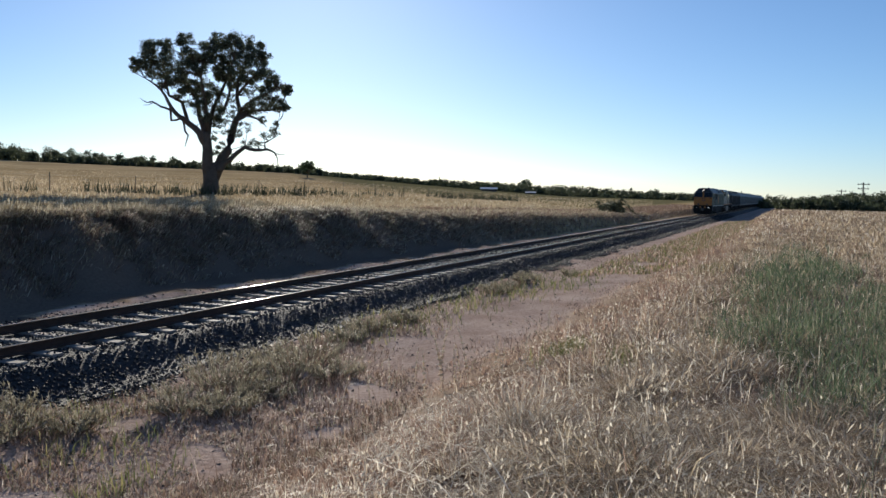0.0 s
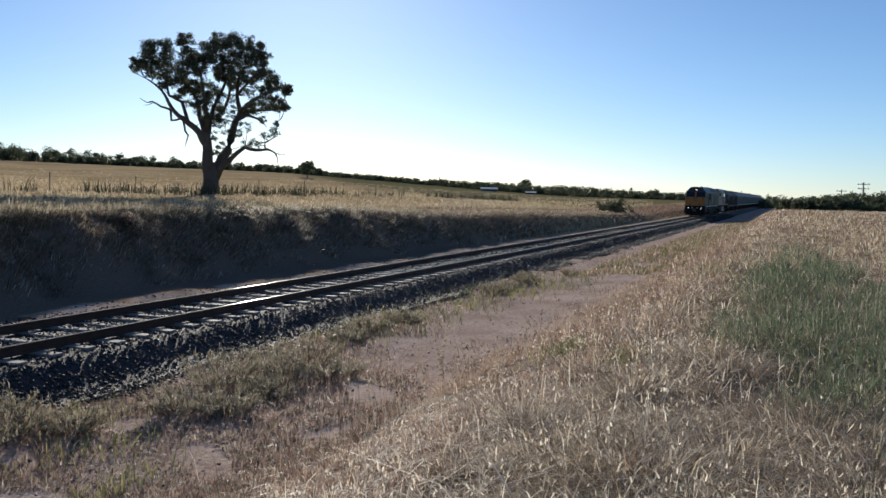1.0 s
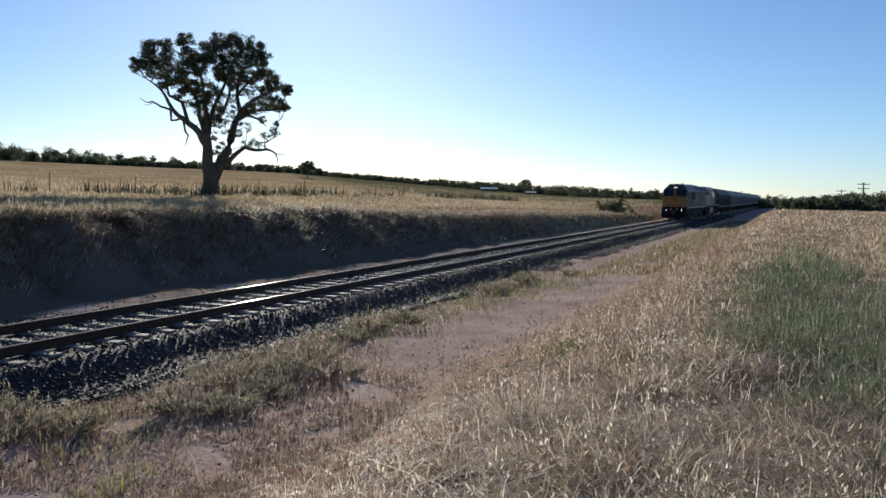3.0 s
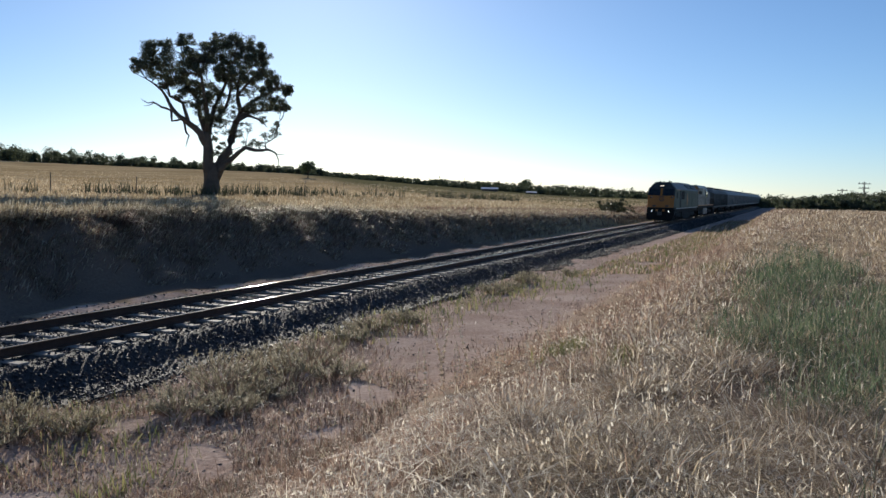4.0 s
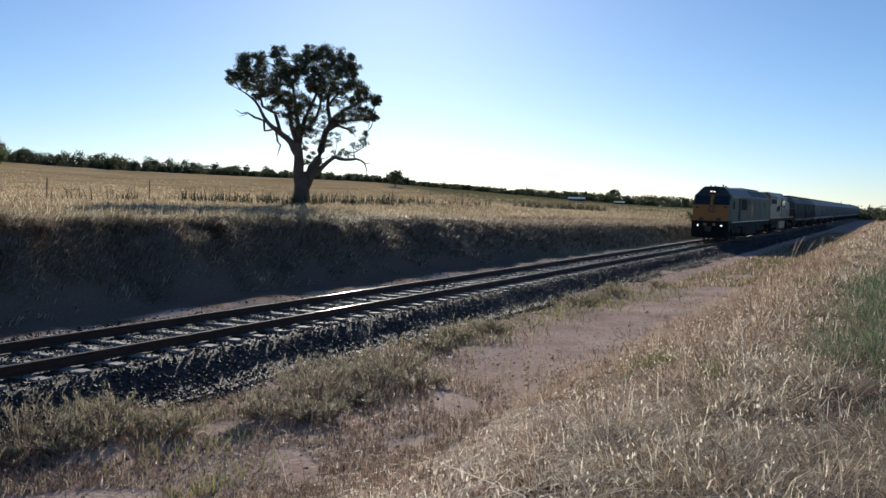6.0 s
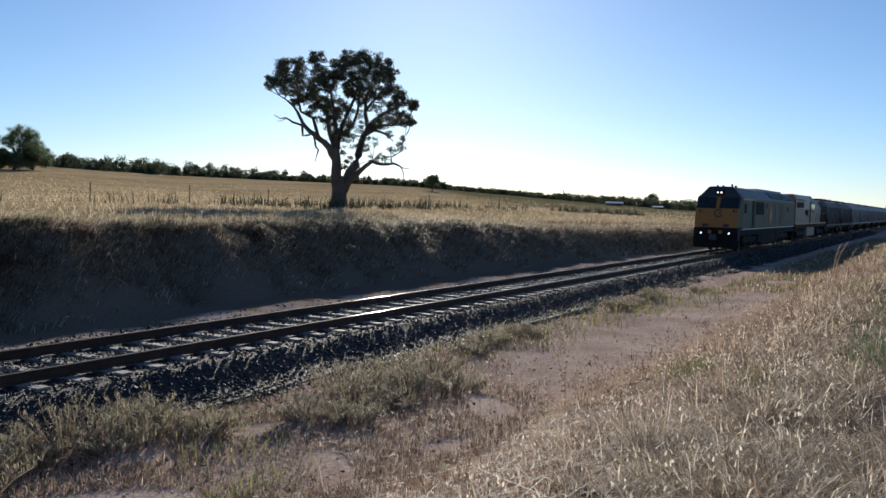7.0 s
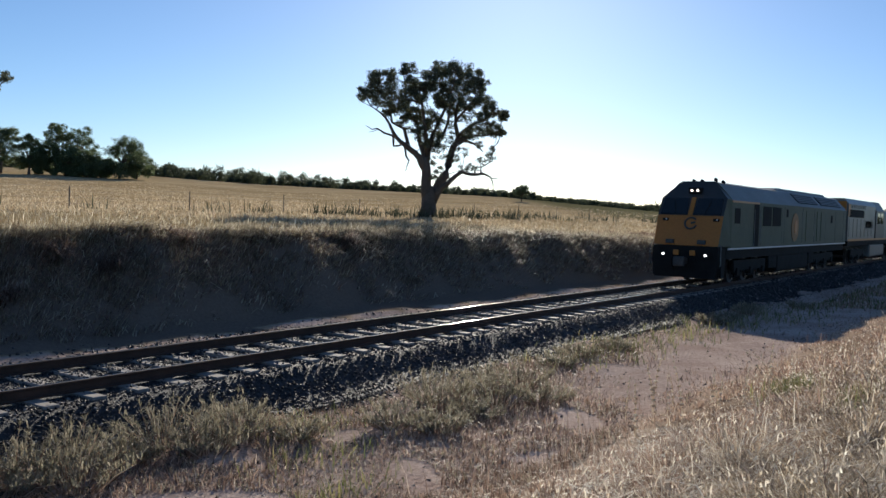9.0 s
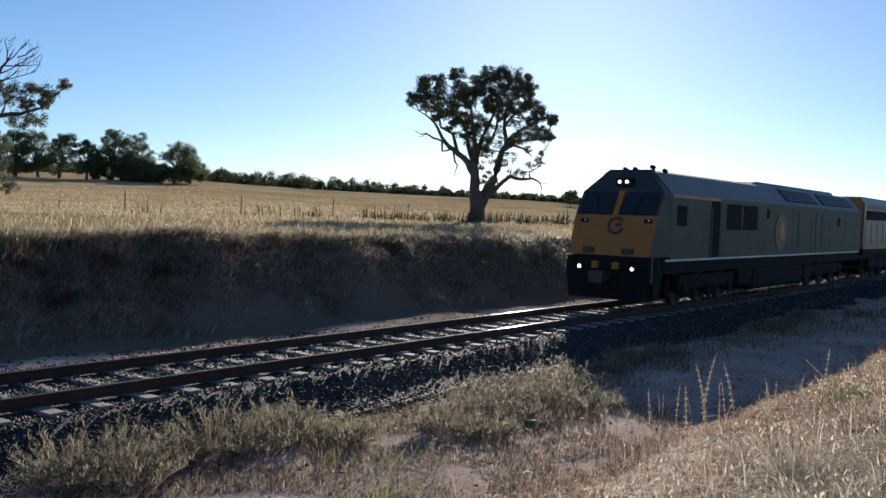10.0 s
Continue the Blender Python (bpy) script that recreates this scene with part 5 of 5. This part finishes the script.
    for lo, hi, m, nm, lab in ((0, 0.72, DULL, "short_dead_grass", "sparse reddish dead grass on bare dirt"), (0.72, 0.86, RUSTY, "short_straw", "sparse pale straw on bare dirt"), (0.86, 1.0, SAGE, "low_weeds", "small grey-green weeds on bare dirt")):
        s = (u >= lo) & (u < hi)
        v, f = blades(rng, planted(x[s], y[s]), rng.uniform(0.03, 0.15, s.sum()) * (1 + 0.5 * patchy(x[s], y[s], 0.7)), np.clip(0.005 + 0.0006 * d[s], 0, 0.03), 0.9)
        tagged(raw(nm, v, f, m), lab, "grass", kind="stuff")
    vx, vy = rng.uniform(-7.6, -3.6, 26000), rng.uniform(34, 125, 26000)
    k = patchy(vx, vy, 0.3) > -0.3
    for q, m, nm, lab in ((0, VERGE, "verge_grass", "thin yellow-green grass along the verge"), (1, RUSTY, "verge_straw", "thin dead grass along the verge")):
        s = k & (np.arange(len(vx)) % 2 == q)
        v, f = blades(rng, planted(vx[s], vy[s]), rng.uniform(0.08, 0.28, s.sum()), 0.035, 0.7)
        tagged(raw(nm, v, f, m), lab, "grass", kind="stuff")
    # green tufts on the verge
    for cx, cy, r, n in ((-8.2, 25.5, 1.6, 420), (-7.6, 30.0, 1.8, 380), (-8.4, 17.8, 1.0, 300), (-8.3, 20.5, 1.2, 260), (-8.6, 9.0, 0.6, 200), (-6.2, 7.2, 0.45, 170), (-7.4, 8.2, 0.5, 140), (-3.0, 12.9, 0.35, 260), (-2.0, 26.0, 0.7, 500), (-1.7, 10.5, 0.3, 160)):
        qx, qy = cx + rng.normal(size=n) * r * 0.5, cy + rng.normal(size=n) * r * 1.1
        v, f = blades(rng, planted(qx, qy), rng.uniform(0.08, 0.34, n), 0.006 + 0.0006 * cy, 0.5)
        tagged(raw("grass_tuft", v, f, VERGE), "fresh yellow-green grass tuft beside the track", "grass", "verge tufts", kind="stuff")
    # crest of the cutting and the paddock behind it
    n = 56000
    y = 3 + 117 * rng.uniform(0, 1, n) ** 1.5
    x = -18.8 - np.abs(rng.normal(size=n)) * np.where(rng.uniform(0, 1, n) < 0.5, 0.8, 11.0)
    h = np.where(x > -21.0, 0.30, 0.27) * rng.uniform(0.4, 1.2, n) * (1 + 0.5 * patchy(x * 0.6, y, 0.9) + 0.25 * patchy(x, y, 2.9))
    v, f = blades(rng, planted(x, y), h, 0.009 + 0.0004 * np.hypot(x, y), 0.9, wind=(0.12, 0.0))
    tagged(raw("crest_grass", v, f, CRESTG), "pale dry grass along the top of the cutting", "grass", kind="stuff")
    n = 20000
    y, x = rng.uniform(50, 200, n), rng.uniform(-24, -15.6, n)
    v, f = blades(rng, planted(x, y), rng.uniform(0.15, 0.45, n), 0.05, 0.6)
    # the dull material puts the bank's shade into the grass colour
    tagged(raw("bank_grass", v, f, DULL), "dry grass where the cutting runs out, darkened for shade", "grass", kind="stuff")
    # far paddock cover
    px, py, pd = fan(rng, 90000, 8, 70, 40, 280)
    k = (px < -24)
    v, f = blades(rng, planted(px[k], py[k]), rng.uniform(0.07, 0.24, k.sum()) * (1 + 0.6 * patchy(px[k], py[k], 0.22)), 0.012 + 0.0006 * pd[k], 0.9)
    tagged(raw("paddock_grass", v, f, PADDOCK), "golden stubble grass across the rising paddock", "grass", kind="stuff")
    # dead grass hanging over the whole face of the cutting, thinner towards its foot
    n = 9000
    y = 3 + 112 * rng.uniform(0, 1, n) ** 1.5
    x = -15.7 - 3.4 * rng.uniform(0, 1, n) ** 0.6
    k = 0.6 * patchy(x * 1.2, y, 0.55) + 0.4 * rng.normal(size=n) + (-x - 16.6) * 0.75 > 0.0
    many = 16
    long = np.repeat(rng.uniform(0.5, 1.6, k.sum()), many)
    x, y = np.repeat(x[k], many), np.repeat(y[k], many)
    x, y = x + rng.normal(size=len(x)) * 0.08, y + rng.normal(size=len(x)) * 0.13
    u = rng.uniform(0, 1, len(x)) < 0.45
    for sel, m, nm, lab in ((u, DULL, "cutting_growth", "dead brown growth hanging on the cutting's face"), (~u, CRESTG, "cutting_grass", "dry grass hanging on the cutting's face")):
        v, f = blades(rng, planted(x[sel], y[sel]) + np.array([0.02, 0, 0.02]), rng.uniform(0.08, 0.26, sel.sum()) * long[sel], 0.008 + 0.0003 * np.hypot(x[sel], y[sel]), 0.8, 1.2, wind=(0.75, -0.1))
        tagged(raw(nm, v, f, m), lab, "grass", kind="stuff")
    # a backlit fringe of tussocks along the edge
    n = 2400
    cy = 3 + 112 * rng.uniform(0, 1, n) ** 1.4
    cx = -18.75 - np.abs(rng.normal(size=n)) * 0.35
    many = 26
    big = np.repeat(rng.uniform(0.6, 1.5, n) * (1 + 0.45 * patchy(cx * 0.3, cy, 1.1)), many)
    x, y = np.repeat(cx, many) + rng.normal(size=n * many) * 0.09, np.repeat(cy, many) + rng.normal(size=n * many) * 0.12
    v, f = blades(rng, planted(x, y), rng.uniform(0.1, 0.34, len(x)) * big, 0.007 + 0.0003 * np.hypot(x, y), 1.0, 0.7, wind=(0.3, 0.0))
    tagged(raw("edge_tussocks", v, f, CRESTG), "pale dry tussocks along the lip of the cutting", "grass", kind="stuff")
    # a few long tufts drooping over the edge
    for cx, cy, r in ((-18.5, 9.3, 0.30), (-18.3, 11.4, 0.25), (-18.0, 12.6, 0.22), (-18.6, 15.0, 0.20), (-17.6, 9.8, 0.2), (-18.5, 21.5, 0.2)):
        n = 420
        x, y = cx + rng.normal(size=n) * r * 0.5, cy + rng.normal(size=n) * r
        v, f = blades(rng, planted(x, y), rng.uniform(0.15, 0.5, n), 0.014, 0.7, 1.4, wind=(0.95, -0.25))
        tagged(raw("drooping_tuft", v, f, DULL), "long dead grass tuft drooping over the cutting's edge", "grass", "drooping tufts", kind="stuff")
    # darker weeds along the fence, round the old tree
    n = 7000
    y = rng.uniform(14, 135, n)
    x = -40.0 + rng.normal(size=n) * 1.3
    x, y = tufted(rng, x, y, 9, 0.22)
    k = patchy(x * 0.2, y, 0.5) > 0.05
    v, f = blades(rng, planted(x[k], y[k]), 0.25 + 0.9 * rng.uniform(0, 1, k.sum()) ** 2, 0.05, 0.35)
    tagged(raw("fence_weeds", v, f, THISTLE), "dark thistle stalks standing along the fence", "weeds", kind="stuff")
    # bush at the far end of the cutting
    for cx, cy, r in ((-19.5, 108, 1.6), (-21, 112, 1.8), (-18.6, 103, 1.1)):
        cs = np.array([cx, cy, float(ground_z(cx, cy)) + 0.6]) + rng.normal(size=(16, 3)) * np.array([r * 0.5, r * 0.6, 0.35])
        v, f = leaf_cloud(rng, cs, np.full(16, 0.7), 60, 0.28)
        tagged(raw("bush", v, f, THISTLE), "dark green bush on the bank beside the line", "bush", "bank bushes")


STRAW = leafy("bleached_straw", [(0.0, (0.66, 0.56, 0.42)), (1.0, (0.90, 0.84, 0.72))], 0.6)
FALLEN = leafy("fallen_straw", [(0.0, (0.18, 0.14, 0.105)), (0.5, (0.47, 0.375, 0.27)), (0.85, (0.72, 0.61, 0.46)), (1.0, (0.92, 0.87, 0.77))], 0.5, gloss=0.4)
VERGE = leafy("verge_grass", [(0.0, (0.10, 0.12, 0.045)), (0.6, (0.19, 0.20, 0.08)), (1.0, (0.34, 0.30, 0.14))], 0.5)
CRESTG = leafy("crest_grass", [(0.0, (0.14, 0.105, 0.065)), (0.5, (0.34, 0.29, 0.19)), (0.85, (0.57, 0.50, 0.36)), (1.0, (0.82, 0.74, 0.58))], 0.55)
make_grass()


def seed_stalk(parent, rng, root, tall, lean):
    """One dead stem with whorls of seed heads along it."""
    bm = bmesh.new()
    pts = [Vector(root) + Vector((lean[0] * q * q, lean[1] * q * q, tall * q)) for q in np.linspace(0, 1, 7)]
    tube(bm, pts, [0.006 * tall] * 6 + [0.003 * tall], 5)
    n = max(6, int(tall * 10))
    for k in range(n):
        q = 0.3 + 0.7 * k / n
        i = min(5, int(q * 6))
        p = pts[i].lerp(pts[i + 1], q * 6 - i)
        r = 0.044 * min(tall, 0.9) * (1.25 - q * 0.6)
        ring = []
        for z, s in ((-0.5, 0.5), (0.0, 1.0), (0.5, 0.45)):
            ring.append([p + Vector((math.cos(a) * r * s, math.sin(a) * r * s, z * r * 0.65)) for a in np.linspace(0, 6.283, 7, endpoint=False) + rng.uniform(0, 1)])
        loft(bm, ring)
    part("stalk", bm, STRAW, parent)


def horehound(x, y, tall, n, seed, spread=0.35, lean=0.1, over=0.0):
    rng = np.random.default_rng(seed)
    z = float(ground_z(x, y))
    w = empty("seed_weed", (x, y, z))
    tagged(w, "dead weed stalks with whorled pale seed heads", "weed", "seed weeds")
    for k in range(n):
        seed_stalk(w, rng, (rng.normal() * spread, rng.normal() * spread, -0.02), tall * rng.uniform(0.7, 1.1), (over + rng.normal() * lean, rng.normal() * lean))


horehound(-4.5, 11.2, 0.85, 5, 1)
horehound(-4.05, 11.6, 0.85, 5, 2)
horehound(-3.75, 12.0, 0.7, 5, 3)
horehound(-3.0, 12.6, 0.7, 3, 4, 0.3, 0.18)
horehound(-4.9, 10.6, 0.5, 4, 5, 0.4)
horehound(-2.3, 13.2, 0.6, 4, 6, 0.4, 0.2)
horehound(-4.0, 42.5, 1.4, 2, 7, 0.1, 0.06, 0.35)
horehound(-3.2, 43.0, 1.25, 3, 8, 0.15, 0.08, 0.45)
horehound(-2.6, 20.0, 0.55, 3, 9, 0.4, 0.2)


# ---------------------------------------------------------------- ballast stones
def stones(rng, p, size):
    """Broken stones: crooked eight-sided lumps."""
    n = len(p)
    dirs = np.array([[1, 0, 0], [-1, 0, 0], [0, 1, 0], [0, -1, 0], [0, 0, 1], [0, 0, -1]], float)
    r = rng.uniform(0.55, 1.25, (n, 6, 1)) * np.broadcast_to(size, n)[:, None, None]
    v = dirs[None] * r + rng.normal(size=(n, 6, 3)) * np.broadcast_to(size, n)[:, None, None] * 0.28
    v[..., 2] *= 0.85
    a = rng.uniform(0, 6.28, n)
    c, s = np.cos(a)[:, None], np.sin(a)[:, None]
    v = np.stack([v[..., 0] * c - v[..., 1] * s, v[..., 0] * s + v[..., 1] * c, v[..., 2]], -1) + p[:, None, :]
    f = np.array([[0, 2, 4], [2, 1, 4], [1, 3, 4], [3, 0, 4], [2, 0, 5], [1, 2, 5], [3, 1, 5], [0, 3, 5]])
    return v.reshape(-1, 3), (np.arange(n)[:, None, None] * 6 + f).reshape(-1, 3)


def make_ballast():
    rng = np.random.default_rng(8)
    n = 94000
    y = 2.5 + 74 * rng.uniform(0, 1, n) ** 1.9
    y[76000:] = rng.uniform(70, 170, n - 76000)
    x = rng.uniform(-2.5, 3.2, n)
    z = np.interp(x, [-2.35, -1.8, -1.3, 0, 1.3, 1.55, 2.05, 2.3, 2.68, 2.8, 3.4], [-0.50, -0.24, -0.20, -0.215, -0.20, -0.23, -0.50, -0.585, -0.59, -0.61, -0.61])
    off = np.abs(np.abs(x) - GAUGE / 2) > 0.09
    on_sleeper = (np.abs((y - 1.0 + 0.355) % 0.71 - 0.355) < 0.125) & (np.abs(x) < 1.4)
    k = off & (~on_sleeper | (rng.uniform(0, 1, n) < np.where(np.abs(x) < 0.8, 0.6, 0.04))) & (rng.uniform(0, 1, n) < np.clip(1 - (x - 2.65 - 0.2 * patchy(y, x, 1.3)) / 0.5, 0, 1))
    z = z + np.where(on_sleeper, 0.045, 0.0)
    p = np.stack([x + TRACK_X, y, z], -1)[k]
    d = np.hypot(p[:, 0], p[:, 1])
    v, f = stones(rng, p + np.array([0, 0, 0.008]), rng.uniform(0.014, 0.031, len(p)) * np.where(p[:, 0] - TRACK_X > 1.6, 1.1, 1.0) * np.clip(d / 24, 1, 2.6))
    tagged(raw("ballast_stones", v, f, BALLAST), "loose grey crushed stone around the sleepers", "ballast", kind="stuff")
    # strays on the dirt
    n = 2600
    x, y = rng.uniform(-9.4, -4.8, n), 5 + 50 * rng.uniform(0, 1, n) ** 1.6
    x = np.where(rng.uniform(0, 1, n) < 0.55, -9.3 + np.abs(rng.normal(size=n)) * 0.5, x)
    v, f = stones(rng, np.stack([x, y, ground_z(x, y)], -1), rng.uniform(0.012, 0.034, n))
    tagged(raw("stray_stones", v, f, BALLAST), "scattered stones on the bare dirt", "stones", kind="stuff")
    # far side strip
    n = 3500
    x, y = -14.5 - np.abs(rng.normal(size=n)) * 0.35, 4 + 60 * rng.uniform(0, 1, n) ** 1.5
    v, f = stones(rng, np.stack([x, y, ground_z(x, y)], -1), rng.uniform(0.015, 0.04, n))
    tagged(raw("far_side_stones", v, f, BALLAST), "loose stones along the foot of the cutting", "stones", kind="stuff")


make_ballast()


# ---------------------------------------------------------------- paddock fence
def make_fence():
    fence = empty("paddock_fence", (-41.0, 0, 0))
    tagged(fence, "wire paddock fence on thin weathered posts", "fence")
    rng = random.Random(3)
    ys = [11.4 + 7.5 * k for k in range(26)]
    tops = []
    for k, y in enumerate(ys):
        z = float(ground_z(-41.0, y))
        bm = bmesh.new()
        tall = rng.uniform(1.1, 1.3)
        tube(bm, [(0, 0, -0.2), (rng.uniform(-.03, .03), rng.uniform(-.04, .04), tall)], [0.036, 0.03], 6)
        ob = part("post", bm, POST, fence)
        ob.location = (0, y, z)
        tops.append(z)
    for lv in (0.25, 0.55, 0.85, 1.08):
        bm = bmesh.new()
        for (y0, z0), (y1, z1) in zip(zip(ys, tops), list(zip(ys, tops))[1:]):
            tube(bm, [(0.05, y0, z0 + lv), (0.05, (y0 + y1) / 2, (z0 + z1) / 2 + lv - 0.02), (0.05, y1, z1 + lv)], 0.004, 4, cap=False)
        part("wire", bm, WIRE, fence)


make_fence()


# ---------------------------------------------------------------- power poles and sheds
def power_pole(yaw, d, tall, arms):
    x, y, z = at_yaw(yaw, d)
    p = empty("power_pole", (x, y, z))
    p.rotation_euler = (0, 0, radians(20))
    tagged(p, "timber power pole with crossarms above the trees", "power pole", "power poles")
    bm = bmesh.new()
    tube(bm, [(0, 0, -0.5), (0, 0, tall)], [0.2, 0.15], 8)
    part("pole", bm, POST, p)
    for k in range(arms):
        h = tall - 0.5 - 1.1 * k
        part("crossarm", boxed(-1.6 + 0.2 * k, 1.6 - 0.2 * k, -0.08, 0.08, h - 0.08, h + 0.08, bevel=0.01), POST, p)
        for q in (-1.3, -0.45, 0.45, 1.3):
            bm = bmesh.new()
            tube(bm, [(q * (1 - 0.12 * k), 0, h + 0.06), (q * (1 - 0.12 * k), 0, h + 0.34)], [0.06, 0.09], 6)
            part("insulator", bm, DARK, p)
    if arms > 1:
        bm = bmesh.new()
        tube(bm, [(0.35, 0, tall - 3.6), (0.35, 0, tall - 2.6)], 0.3, 10)
        part("transformer", bm, DARK, p)


power_pole(-3.9, 250, 7.0, 2)
power_pole(-2.75, 300, 6.3, 1)


def shed(yaw, d, long, deep, wall, ridge):
    x, y, z = at_yaw(yaw, d)
    s = empty("farm_shed", (x, y, z))
    s.rotation_euler = (0, 0, radians(yaw))
    tagged(s, "low farm shed with a bright iron roof", "shed", "farm sheds")
    part("wall", boxed(-long / 2, long / 2, -deep / 2, deep / 2, -0.5, wall), DARK, s)
    bm = bmesh.new()
    loft(bm, [[(q, -deep / 2 - 0.3, wall), (q, 0, ridge), (q, deep / 2 + 0.3, wall), (q, 0, wall - 0.1)] for q in (-long / 2 - 0.3, long / 2 + 0.3)])
    bmesh.ops.recalc_face_normals(bm, faces=bm.faces)
    part("roof", bm, TIN, s, "bright galvanised iron roof")
    for k in range(2):
        part("door", boxed(-long / 4 + k * long / 2 - 1.2, -long / 4 + k * long / 2 + 1.2, -deep / 2 - 0.05, -deep / 2 + 0.02, 0, wall * 0.8), STEEL, s)


shed(18.2, 315, 5.4, 4.0, 0.7, 1.35)
shed(15.55, 318, 3.2, 3.0, 0.5, 0.85)


# ---------------------------------------------------------------- what moves
FRONT = [(0.0, 136.9), (1.0, 125.1), (2.0, 113.5), (3.0, 101.9), (4.0, 90.2), (5.0, 78.8), (6.0, 67.3), (7.0, 55.9), (8.0, 44.7), (9.0, 33.8), (9.5, 28.45), (10.0, 23.2)]


def motions():
    back = 0.0
    for thing, length in train:
        walk(thing, [(t, pose(TRACK_X + 0.08, y + back, 0)) for t, y in FRONT])
        back += length
    # wheels roll without slipping: one row for each thirtieth of a second
    rolled = []
    for k in range(301):
        t = k / 30
        y = float(np.interp(t, [r[0] for r in FRONT], [r[1] for r in FRONT]))
        rolled.append((t, math.degrees((FRONT[0][1] - y) / WHEEL_R)))
    for ws, ya in spinning:
        walk(ws, [(t, pose(0, ya, WHEEL_R, a)) for t, a in rolled])


motions()
